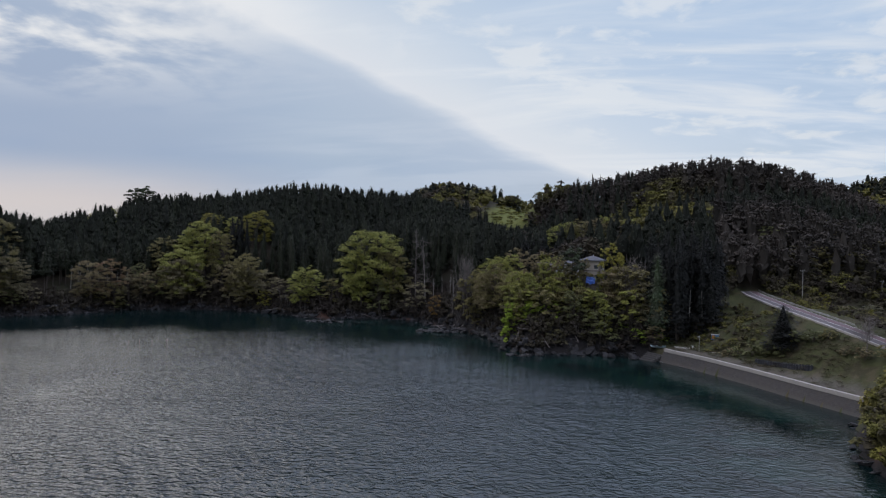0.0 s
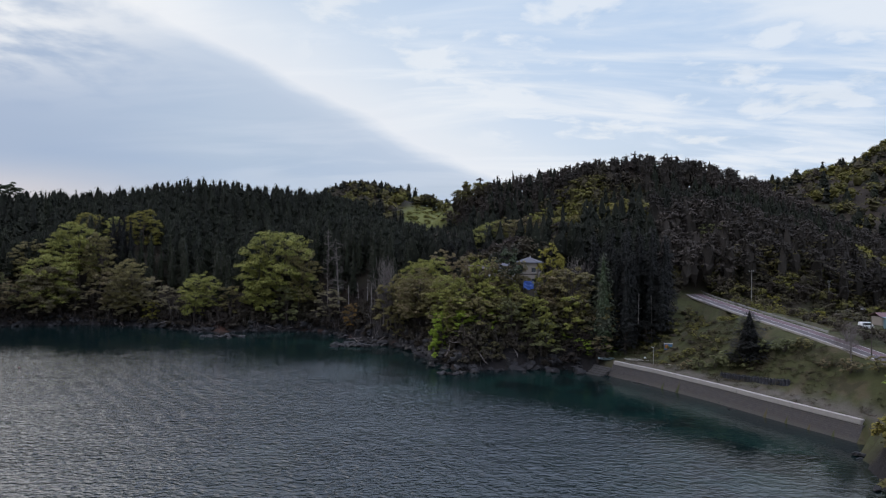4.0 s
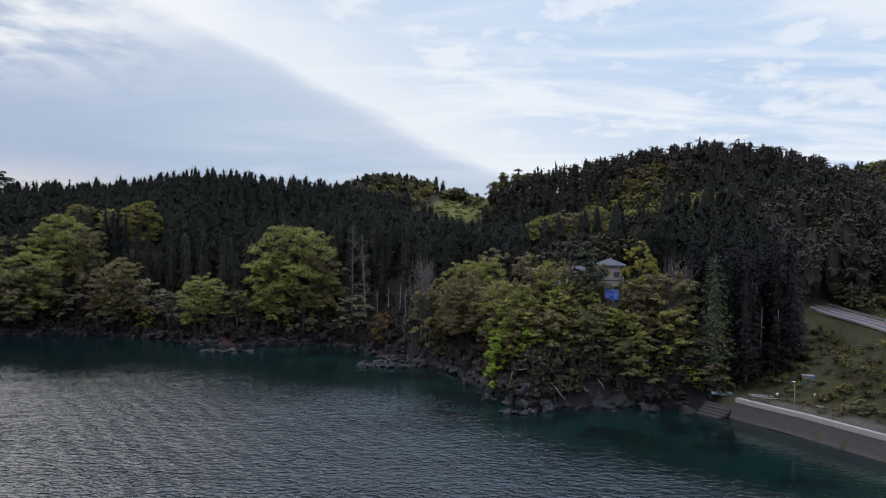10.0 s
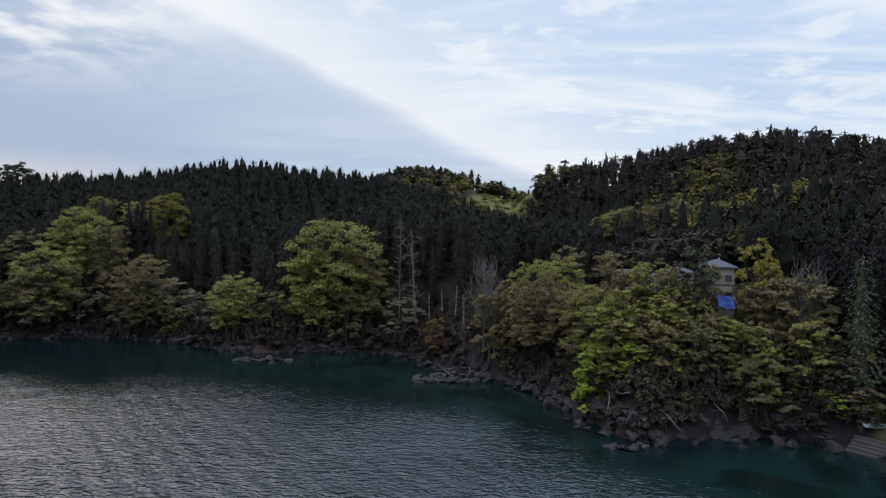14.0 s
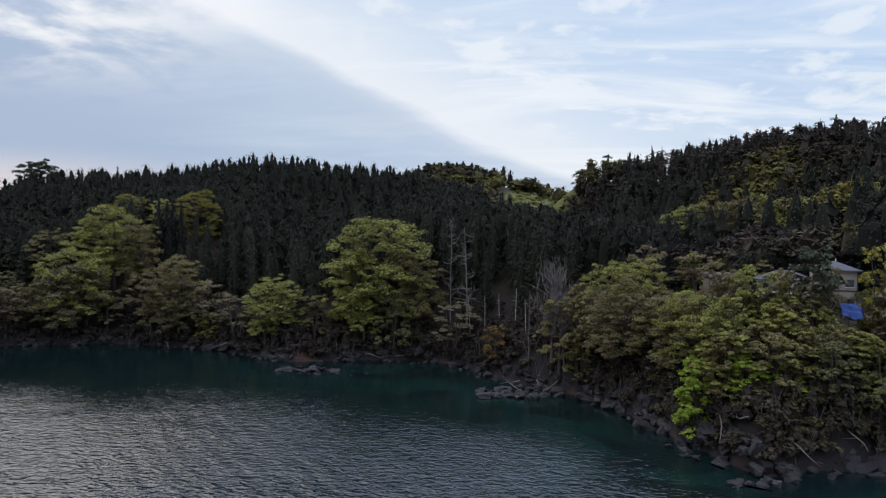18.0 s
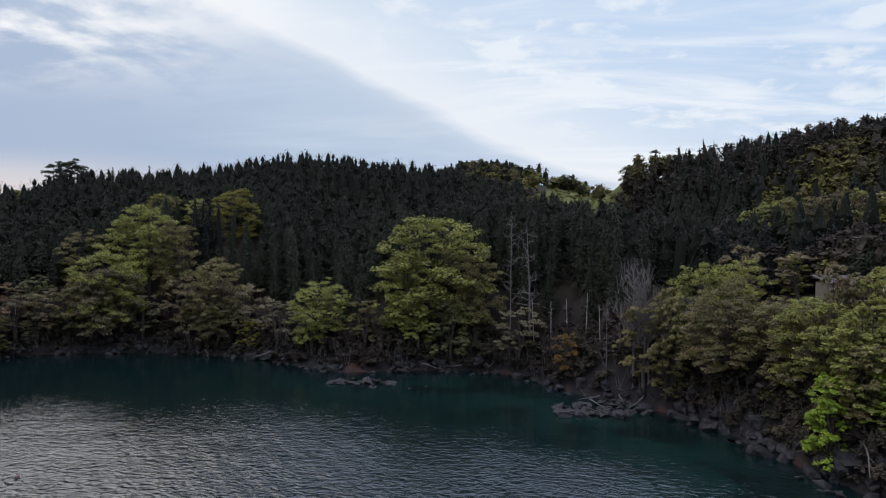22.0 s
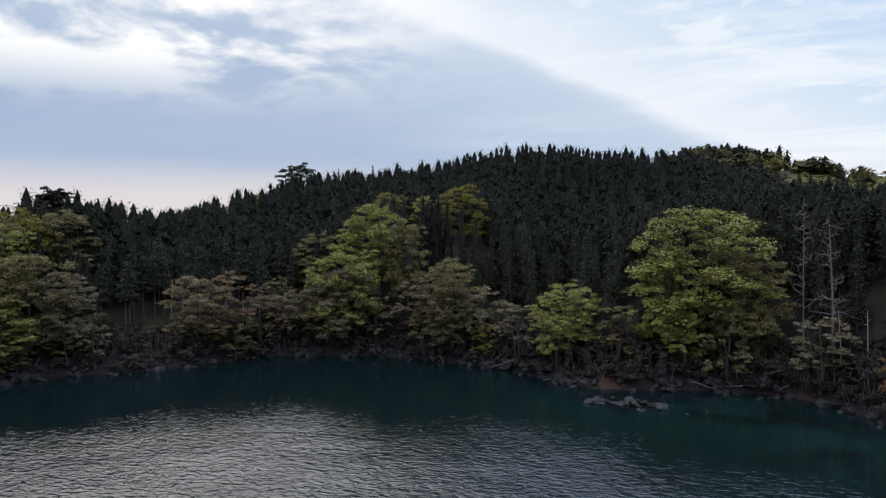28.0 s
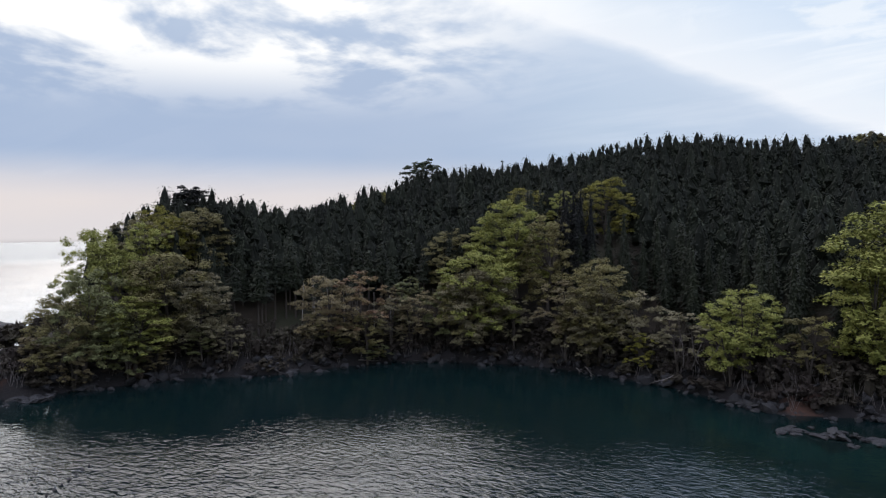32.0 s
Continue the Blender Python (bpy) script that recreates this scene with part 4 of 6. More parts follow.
# undergrowth along the shore and on the banks
px, py, r = scatter(-300, 40, 150, 285, 2.3, 8)
d, z = inland(px, py), height(px, py)
ok = (d > .6) & (d < 13) & ~clearing(px, py) & (r.random(len(px)) < .86)
px, py, z = px[ok], py[ok], z[ok]
tone = np.clip(.22 + .16 * patches(px, py, .09, .07, 3.0) + .14 * r.normal(size=len(px)), 0, 1)
# tone halved: brown brush, with the shade below the crowns painted in
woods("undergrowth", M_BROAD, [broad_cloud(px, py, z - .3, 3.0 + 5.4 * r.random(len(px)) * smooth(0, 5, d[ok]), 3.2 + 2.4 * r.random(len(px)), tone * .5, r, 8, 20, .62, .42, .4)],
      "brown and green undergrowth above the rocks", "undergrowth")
# bare grey stems standing in the undergrowth
px, py, r = scatter(-245, 38, 165, 268, 2.4, 28)
d = inland(px, py)
ok = (d > .8) & (d < 8) & ~clearing(px, py) & (r.random(len(px)) < .5)
stems = []
for x, y, z in zip(px[ok], py[ok], height(px[ok], py[ok])):
    for _ in range(5):
        a, l, b = r.random() * 6.28, r.uniform(2.4, 6.0), r.uniform(.1, .55)
        foot = np.array([x, y, z - .3]) + r.normal(size=3) * (.5, .5, 0)
        tip = foot + (math.cos(a) * l * b, math.sin(a) * l * b, l)
        stems.append(tube([foot, (foot + tip) / 2 + r.normal(size=3) * .2, tip], [.05, .04, .015], 3))
tagged(new("bare_brush", merged("bare_brush", stems, DEADWOOD)), "bare grey stems and twigs above the shore rocks", "brush", kind="stuff")
# low dark growth on the steep front of the headland
px, py, r = scatter(-24, 40, 170, 222, 1.9, 18)
d = inland(px, py)
ok = (d > .8) & (d < 13) & (bay(px, py) < .3)
px, py = px[ok], py[ok]
woods("cliff_growth", M_BROAD, [broad_cloud(px, py, height(px, py) - .4, 2.6 + 3.6 * r.random(len(px)), 3.0 + 2.2 * r.random(len(px)), np.clip(.10 + .14 * patches(px, py, .12, .1, 1.5) + .1 * r.normal(size=len(px)), 0, 1), r, 9, 16, .55, .5)],
      "dark ivy and brown scrub on the cliff", "scrub")
px, py, r = scatter(54, 118, 30, 116, 2.3, 9)
d, z = inland(px, py), height(px, py)
ok = (d > .2) & (bay(px, py) < .3) & (px < 24 + .58 * (py + 40)) & (r.random(len(px)) < .92)
px, py, z, d = px[ok], py[ok], z[ok], d[ok]
tone = np.clip(.24 + .18 * patches(px, py, .11, .08, 1.0) + .16 * r.normal(size=len(px)), 0, 1)
woods("bank_scrub", M_BROAD, [broad_cloud(px, py, z - .3, (3.0 + 4.5 * r.random(len(px))) * (.85 + .15 * smooth(1, 6, d)), 3.8 + 2.6 * r.random(len(px)), np.clip(tone + .3, 0, 1), r, 13, 26, .46, .45)],
      "yellow-green scrub on the near bank", "scrub")
# brown brush between the road and the yard, and up to the edge of the wood
px, py, r = scatter(78, 125, 122, 232, 2.6, 10)
z = height(px, py)
u = px - np.interp(py, ROAD_Y, ROAD_X)
ok = (u > 9) & (np.hypot((px - 112) / 14, (py - 176) / 14) > 1) & (r.random(len(px)) < .55 + .4 * (py > 190)) & in_sight(px, py)
px, py, z = px[ok], py[ok], z[ok]
tone = np.clip(.16 + .16 * patches(px, py, .08, .06, 2.0) + .14 * r.normal(size=len(px)), 0, 1)
woods("roadside_brush", M_BROAD, [broad_cloud(px, py, z - .2, 1.2 + 2.0 * r.random(len(px)), 2.6 + 1.8 * r.random(len(px)), np.clip(tone + .16, 0, 1), r, 9, 18, .42, .3)],
      "brown leafless brush and young shrubs beyond the road", "brush")
# low brown tufts and weeds on the tended strip
px, py, r = scatter(40, 92, 106, 192, 1.1, 12)
u = px - np.interp(py, ROAD_Y, ROAD_X)
ok = (bay(px, py) > .2) & (u < -1.4) & (px > wall_x(py) + 2.0) & (patches(px, py, .22, .16, 2.0) + .7 * r.normal(size=len(px)) > .35)
px, py = px[ok], py[ok]
woods("rough_grass", M_GRASS, [broad_cloud(px, py, height(px, py) - .15, .45 + .6 * r.random(len(px)), 1.4 + 1.2 * r.random(len(px)), np.clip(.4 + .3 * r.normal(size=len(px)), 0, 1), r, 6, 16, .40)],
      "dry brown tufts and weeds in the grass", "grass")
# dark scrub on the slope between the cedars and the road
px, py, r = scatter(48, 70, 158, 194, 1.9, 13)
u = px - np.interp(py, ROAD_Y, ROAD_X)
ok = (u < -1.8) & (px > wall_x(py) + 6) & (r.random(len(px)) < .35 + .5 * smooth(164, 182, py))
px, py = px[ok], py[ok]
woods("slope_scrub", M_BROAD, [broad_cloud(px, py, height(px, py) - .2, .9 + 1.3 * r.random(len(px)), 2.2 + 1.4 * r.random(len(px)), np.clip(.52 + .14 * r.normal(size=len(px)), 0, 1), r, 8, 18, .46, .4, .4)],
      "olive scrub on the bank below the road", "scrub")
px, py, r = scatter(50, 134, 204, 222, 2.6, 14)
ok = (np.abs(px - np.interp(py, ROAD_Y, ROAD_X) - 2.7) > 4.5) & ~((py < 212) & (np.hypot((px - 118) / 7, (py - 209) / 5) < 1))
px, py = px[ok], py[ok]
woods("edge_brush", M_BROAD, [broad_cloud(px, py, height(px, py) - .4, 3.5 + 4.5 * r.random(len(px)), 4.2 + 2.6 * r.random(len(px)), np.clip(.34 + .2 * r.normal(size=len(px)), 0, 1), r, 10, 18, .5, .45, .4)],
      "olive and brown bushes along the edge of the wood", "brush")
# leafy edge of the wood beyond the road
r = np.random.default_rng(63)
for k in range(34):
    x = 79 + 50 * r.random()
    plant(("broad", "thin", "dense")[k % 3], x, 210 + .1 * (x - 79) + 22 * r.random(), 7 + 6 * r.random(), 8 + 5 * r.random(), ("olive", "brown", "green", "brush", "olive", "grey")[k % 6], group="trees at the edge of the wood")
# big light tree over the cove
plant("dense", -78.3, 262.0, 34.2, 32.2, "fresh")
plant("broad", -85.2, 259.0, 25.6, 17.2, "fresh")
plant("broad", -69.6, 262.0, 26.4, 18.7, "olive")
plant("broad", -81.5, 255.0, 18.3, 12.2, "fresh")
plant("dense", -73.1, 255.0, 16.7, 12.1, "green")
plant("broad", -107.7, 256.0, 19.5, 17.8, "fresh")
plant("broad", -95.5, 255.0, 13.9, 12.4, "olive")
plant("dead", -58.4, 262.0, 34.1, 6.9)
plant("dead", -53.2, 258.0, 30.6, 11.3)
plant("thin", -55.9, 252.0, 15.0, 15.4, "grey")
plant("broad", -44.5, 239.0, 10.5, 9.0, "gold")
plant("dead", -36.2, 232.0, 18.4, 3.9)
plant("twiggy", -31.0, 228.0, 24.6, 10.8)
plant("twiggy", -28.2, 226.0, 22.3, 8.8)
plant("dense", -29.2, 226.0, 17.5, 13.0, "olive")
plant("dense", -25.5, 221.5, 12.0, 9.0, "olive")
plant("broad", -23.9, 222.0, 19.3, 11.1, "olive")
# shoulder of the headland
plant("broad", -19.1, 224.0, 21.0, 13.8, "fresh")
plant("broad", -12.7, 222.0, 20.0, 13.7, "fresh")
plant("thin", -10.3, 226.5, 20.3, 13.6, "brown")
plant("thin", 0.2, 227.0, 11.3, 13.6, "brown")
plant("broad", -0.0, 229.5, 10.5, 8.1, "fresh")
plant("broad", 6.2, 226.5, 7.2, 8.1, "fresh")
plant("broad", -17.0, 213.0, 16.0, 16.4, "brown")
plant("broad", -13.8, 209.5, 13.0, 8.6, "olive")
plant("broad", -7.1, 210.0, 10.6, 8.6, "olive")
plant("broad", -5.9, 203.0, 14.5, 12.2, "fresh")
plant("broad", -5.5, 197.0, 13.9, 9.9, "olive")
plant("broad", 2.2, 197.5, 8.9, 9.9, "olive")
plant("dense", -4.6, 188.5, 14.2, 13.4, "fresh")
plant("dense", 5.7, 189.0, 9.1, 13.4, "fresh")
plant("dense", -8.3, 187.5, 14.5, 9.0, "bright")
plant("dense", -1.3, 184.0, 7.0, 9.0, "bright")
plant("broad", -2.2, 183.5, 8.3, 8.5, "bright")
plant("broad", 4.3, 184.0, 6.9, 8.5, "bright")
plant("thin", -9.1, 198.0, 11.1, 11.7, "grey")
# front of the headland
plant("broad", -3.6, 188.5, 17.7, 10.7, "fresh")
plant("broad", 4.7, 189.0, 11.6, 10.7, "fresh")
plant("broad", 1.0, 185.5, 10.8, 10.5, "olive")
plant("broad", 9.1, 186.0, 9.1, 10.5, "olive")
plant("pine", 10.6, 191.0, 19.6, 8.4, "pine")
plant("dense", 25.6, 196.0, 17.0, 9.3, "yellow")
plant("thin", 24.5, 189.0, 17.6, 13.0, "brown")
plant("thin", 28.3, 187.0, 19.3, 14.2, "olive")
plant("broad", 10.8, 183.0, 11.9, 9.8, "green")
plant("broad", 18.4, 183.5, 13.7, 9.8, "fresh")
plant("twiggy", 30.2, 187.0, 20.4, 10.6)
plant("broad", 28.9, 182.5, 13.5, 10.9, "fresh")
plant("broad", 37.3, 183.0, 16.2, 10.9, "olive")
plant("broad", 26.5, 182.5, 3.0, 5.0, "bright")
plant("broad", 30.4, 179.5, 4.3, 5.0, "bright")
plant("broad", 32.5, 179.0, 5.0, 6.5, "bright")
plant("broad", 37.5, 179.5, 3.9, 6.5, "bright")
plant("thin", 34.2, 181.0, 8.0, 8.0, "brown")
plant("thin", 40.4, 181.5, 9.7, 8.0, "brown")
plant("broad", 19.8, 182.0, 12.1, 13.6, "green")
plant("bush_conifer", 36.4, 181.0, 27.5, 10.0, "pine")
plant("broad", -6.2, 196.0, 17.1, 15.5, "fresh")
plant("broad", -9.9, 204.0, 16.3, 13.8, "olive")
plant("thin", -5.4, 206.5, 13.2, 10.2, "brown")
plant("thin", 2.5, 207.0, 10.8, 10.2, "brown")
plant("broad", 0.4, 199.5, 15.5, 9.8, "olive")
plant("broad", 7.9, 196.5, 8.6, 9.8, "olive")
plant("broad", 6.9, 193.0, 10.6, 11.8, "fresh")
plant("broad", 7.7, 188.5, 11.0, 7.9, "olive")
plant("broad", 13.9, 189.0, 10.4, 7.9, "olive")
plant("broad", 14.6, 187.5, 9.7, 7.2, "green")
plant("broad", 20.2, 188.0, 7.7, 7.2, "green")
plant("broad", -5.1, 185.5, 13.3, 9.6, "olive")
plant("broad", 2.3, 182.5, 11.4, 9.6, "olive")
plant("broad", -16.8, 212.0, 20.2, 14.4, "olive")
plant("broad", -24.6, 222.0, 19.0, 12.5, "olive")
plant("broad", 31.7, 188.0, 16.7, 12.0, "olive")
plant("broad", 25.1, 185.5, 9.6, 8.0, "grey")
plant("broad", 31.3, 182.5, 11.1, 8.0, "grey")
plant("broad", 21.2, 182.0, 14.0, 7.1, "fresh")
plant("broad", 32.1, 184.0, 8.4, 7.4, "olive")
plant("broad", 37.8, 184.5, 9.3, 7.4, "olive")
plant("dense", -8.9, 187.0, 11.6, 8.1, "bright")
plant("dense", -2.6, 183.5, 4.0, 8.1, "bright")
plant("thin", -10.6, 207.5, 15.5, 10.8, "brown")
plant("thin", -2.3, 208.0, 10.2, 10.8, "brown")
plant("broad", 25.8, 190.0, 16.6, 13.1, "olive")
plant("thin", 29.3, 187.0, 18.4, 15.8, "grey")
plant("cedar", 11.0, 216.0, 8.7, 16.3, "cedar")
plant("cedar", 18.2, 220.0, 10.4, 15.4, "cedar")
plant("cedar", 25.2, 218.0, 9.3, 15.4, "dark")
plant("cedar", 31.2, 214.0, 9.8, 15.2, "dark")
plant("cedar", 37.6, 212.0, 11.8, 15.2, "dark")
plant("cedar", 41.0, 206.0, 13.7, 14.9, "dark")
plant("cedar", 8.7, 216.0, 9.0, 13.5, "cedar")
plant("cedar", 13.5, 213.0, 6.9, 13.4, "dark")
plant("broad", 5.1, 198.0, 10.6, 9.8, "grey")
plant("broad", 9.5, 194.0, 9.8, 11.8, "olive")
plant("thin", -0.3, 200.5, 10.8, 7.5, "grey")
plant("thin", 5.5, 201.0, 5.2, 7.5, "grey")
plant("broad", 10.5, 194.0, 9.6, 8.8, "olive")
plant("broad", 14.7, 195.0, 9.6, 8.6, "olive")
plant("broad", 16.3, 187.0, 11.4, 12.3, "fresh")
plant("thin", 22.5, 193.0, 22.1, 10.5, "yellow")
plant("broad", 7.5, 187.0, 10.6, 7.6, "olive")
plant("broad", 13.4, 187.5, 11.3, 7.6, "olive")
plant("broad", 28.1, 185.0, 11.9, 12.3, "olive")
plant("dense", 7.0, 266.0, 20.0, 17.7, "fresh")
plant("broad", 14.2, 264.0, 18.7, 17.7, "olive")
plant("broad", 22.4, 266.0, 17.2, 18.1, "brown")
plant("broad", 24.1, 261.5, 17.2, 11.1, "fresh")
plant("broad", 32.8, 262.0, 11.7, 11.1, "fresh")
plant("dense", 30.6, 260.5, 14.3, 11.2, "olive")
plant("dense", 39.3, 261.0, 11.2, 11.2, "olive")
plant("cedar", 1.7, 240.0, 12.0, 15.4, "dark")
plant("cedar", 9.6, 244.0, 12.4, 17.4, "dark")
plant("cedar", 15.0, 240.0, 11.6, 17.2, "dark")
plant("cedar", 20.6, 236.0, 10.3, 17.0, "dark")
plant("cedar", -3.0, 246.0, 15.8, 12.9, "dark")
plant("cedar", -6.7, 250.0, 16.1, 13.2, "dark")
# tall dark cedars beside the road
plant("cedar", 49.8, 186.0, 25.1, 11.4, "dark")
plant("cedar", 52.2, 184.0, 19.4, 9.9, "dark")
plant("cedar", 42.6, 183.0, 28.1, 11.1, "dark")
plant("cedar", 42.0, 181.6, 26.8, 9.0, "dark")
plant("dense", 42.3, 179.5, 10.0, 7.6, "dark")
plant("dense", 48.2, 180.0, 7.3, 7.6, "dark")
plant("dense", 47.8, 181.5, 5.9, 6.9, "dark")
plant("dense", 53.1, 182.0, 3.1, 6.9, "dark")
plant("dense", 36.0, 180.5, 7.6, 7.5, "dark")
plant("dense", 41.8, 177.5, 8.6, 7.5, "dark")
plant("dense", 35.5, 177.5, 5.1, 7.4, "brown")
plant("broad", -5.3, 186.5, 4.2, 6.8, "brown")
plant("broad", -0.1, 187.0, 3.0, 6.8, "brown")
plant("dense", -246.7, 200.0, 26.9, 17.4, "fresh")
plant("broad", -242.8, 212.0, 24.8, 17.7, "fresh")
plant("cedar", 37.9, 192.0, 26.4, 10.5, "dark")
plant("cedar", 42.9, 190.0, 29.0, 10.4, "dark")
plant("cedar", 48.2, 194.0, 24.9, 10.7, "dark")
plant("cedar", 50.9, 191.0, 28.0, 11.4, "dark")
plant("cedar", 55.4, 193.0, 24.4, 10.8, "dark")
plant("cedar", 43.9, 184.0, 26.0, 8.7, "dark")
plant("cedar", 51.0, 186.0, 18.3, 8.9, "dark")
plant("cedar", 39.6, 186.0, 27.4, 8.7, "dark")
# cove, further along
plant("broad", -173.4, 262.0, 27.7, 22.7, "fresh")
plant("broad", -177.4, 260.0, 20.8, 17.0, "olive")
plant("broad", -174.0, 261.5, 16.5, 11.6, "grey")
plant("broad", -165.0, 266.0, 13.5, 11.6, "grey")
plant("broad", -171.7, 279.0, 27.7, 21.8, "fresh")
plant("broad", -160.2, 276.0, 28.9, 17.2, "olive")
plant("broad", -177.2, 280.0, 21.6, 18.2, "fresh")
plant("broad", -191.9, 277.0, 18.4, 17.6, "olive")
plant("cedar", -173.8, 292.0, 19.8, 14.6, "cedar")
plant("cedar", -157.1, 284.0, 27.5, 11.7, "dark")
plant("cedar", -154.2, 284.0, 25.5, 11.7, "dark")
plant("dense", -153.0, 299.0, 19.5, 17.0, "yellow")
plant("dense", -166.0, 297.0, 17.0, 12.0, "fresh")
plant("broad", -182.0, 306.0, 17.7, 17.7, "yellow")
for x, y, h, wd, c in ((-262, 327, 11, 11, "yellow"), (-272, 331, 11, 12, "bright"), (-279, 337, 12, 12, "yellow"), (-268, 339, 12, 12, "yellow"), (-282, 346, 12, 11, "bright"), (-273, 347, 13, 12, "fresh"),
                       (-257, 334, 10, 10, "bright"), (-286, 339, 11, 11, "fresh")):
    plant("dense", x, y, h, wd, c, group="light trees in the clearing")
plant("broad", -141.2, 265.0, 25.3, 19.5, "olive")
plant("thin", -150.1, 265.0, 20.8, 18.1, "brown")
plant("broad", -144.7, 265.0, 17.3, 16.1, "olive")
plant("dense", -130.1, 262.0, 8.9, 8.5, "yellow")
plant("thin", -121.6, 260.0, 14.2, 15.0, "grey")
plant("broad", -193.7, 258.5, 17.1, 13.2, "green")
plant("broad", -183.4, 259.0, 17.5, 13.2, "green")
plant("thin", -197.6, 256.5, 14.6, 10.8, "brown")
plant("thin", -189.2, 253.5, 14.4, 10.8, "brown")
plant("dense", -173.2, 262.0, 21.9, 21.2, "grey")
plant("broad", -144.6, 265.0, 19.9, 18.4, "grey")
plant("thin", -130.8, 263.0, 18.4, 13.3, "grey")
plant("broad", -109.7, 254.0, 16.8, 13.5, "fresh")
# left headland
plant("thin", -198.0, 242.0, 20.8, 21.0, "red")
plant("broad", -202.3, 236.0, 19.9, 17.7, "brown")
plant("broad", -203.9, 237.5, 11.1, 12.0, "olive")
plant("broad", -194.6, 242.0, 14.3, 12.0, "olive")
plant("thin", -194.0, 251.0, 14.3, 14.9, "grey")
plant("thin", -188.1, 256.0, 15.2, 14.9, "brown")
plant("pine", -262.2, 240.0, 17.3, 13.0, "dark")
plant("broad", -244.9, 228.0, 20.8, 22.1, "olive")
plant("dense", -257.5, 223.5, 18.4, 14.9, "yellow")
plant("dense", -246.0, 220.5, 20.8, 14.9, "yellow")
plant("thin", -246.0, 210.0, 26.1, 17.9, "grey")
plant("dense", -238.0, 200.0, 26.3, 19.8, "fresh")
plant("dense", -228.4, 208.0, 25.5, 23.9, "olive")
plant("broad", -223.0, 212.0, 20.8, 17.7, "grey")
plant("broad", -229.7, 188.0, 25.2, 18.4, "green")
plant("broad", -231.4, 184.0, 18.7, 15.6, "olive")
plant("dense", -235.9, 180.5, 8.0, 9.6, "brown")
plant("dense", -228.4, 185.0, 12.4, 9.6, "brown")
plant("broad", -232.4, 190.5, 11.8, 10.6, "green")
plant("broad", -224.2, 195.0, 14.3, 10.6, "green")
plant("broad", -226.5, 198.0, 17.1, 18.7, "fresh")
plant("broad", -231.0, 201.0, 5.4, 9.0, "brown")
plant("broad", -224.0, 201.5, 7.0, 9.0, "brown")
plant("broad", -227.8, 206.5, 6.7, 10.0, "green")
plant("broad", -220.1, 211.0, 8.2, 10.0, "green")
plant("thin", -220.5, 213.5, 10.3, 9.0, "grey")
plant("thin", -213.5, 214.0, 11.4, 9.0, "grey")
plant("dense", -202.6, 240.5, 3.0, 10.1, "green")
plant("dense", -194.8, 245.0, 4.7, 10.1, "green")
plant("thin", -196.3, 251.5, 4.8, 6.6, "grey")
plant("thin", -191.2, 252.5, 5.8, 6.6, "grey")
# saddle and skyline
plant("dense", -38.5, 531.0, 78 - ground_at(-38.5, 531), 15.0, "dark", z=ground_at(-38.5, 531) - 2.5)
plant("dense", -31.0, 534.0, 74 - ground_at(-31, 534), 12.0, "green", z=ground_at(-31, 534) - 2.5)
plant("cedar", -31.3, 500.0, 6.8, 6.3, "cedar")
plant("cedar", -50.0, 430.0, 18.3, 13.1, "dark")
plant("cedar", -66.5, 460.0, 16.1, 9.5, "dark")
plant("cedar", -208.6, 338.0, 23.4, 5.0, "cedar")
plant("cedar", -203.8, 340.0, 21.5, 5.0, "cedar")
plant("cedar", -193.2, 340.0, 19.9, 4.9, "cedar")
plant("cedar", -227.5, 342.0, 19.8, 4.8, "cedar")
plant("cedar", -135.1, 350.0, 23.4, 5.2, "cedar")
plant("cedar", -114.2, 372.0, 15.9, 4.6, "cedar")
plant("cedar", -124.7, 360.0, 18.2, 4.4, "cedar")
plant("pine", -259.7, 358.0, 21.7, 14.7, "pine")
plant("pine", -269.2, 360.0, 21.5, 10.9, "pine")
plant("cedar", -287.6, 350.0, 20.6, 5.0, "cedar")
plant("pine", -295.0, 262.0, 30.6, 13.9, "dark")
plant("cedar", -267.6, 300.0, 17.6, 9.4, "dark")
plant("cedar", -271.0, 292.0, 18.1, 5.1, "dark")
plant("cedar", 139.3, 338.0, 16.4, 5.2, "dark")

# ---- houses ----


def hip_roof(x0, x1, y0, y1, z, rise, over=.7, thick=.22):
    """A hipped roof with eaves, as one closed bmesh."""
    bm = bmesh.new()
    x0, x1, y0, y1 = x0 - over, x1 + over, y0 - over, y1 + over
    ridge = max((x1 - x0) - (y1 - y0), .6) / 2
    cx, cy = (x0 + x1) / 2, (y0 + y1) / 2
    low = [bm.verts.new((x, y, z - thick)) for x, y in ((x0, y0), (x1, y0), (x1, y1), (x0, y1))]
    rim = [bm.verts.new((x, y, z)) for x, y in ((x0, y0), (x1, y0), (x1, y1), (x0, y1))]
    a, b = bm.verts.new((cx - ridge, cy, z + rise)), bm.verts.new((cx + ridge, cy, z + rise))
    bm.faces.new(low[::-1])
    for i in range(4):
        bm.faces.new((low[i], low[(i + 1) % 4], rim[(i + 1) % 4], rim[i]))
    bm.faces.new((rim[0], rim[1], b, a))
    bm.faces.new((rim[1], rim[2], b))
    bm.faces.new((rim[2], rim[3], a, b))
    bm.faces.new((rim[3], rim[0], a))
    return bm


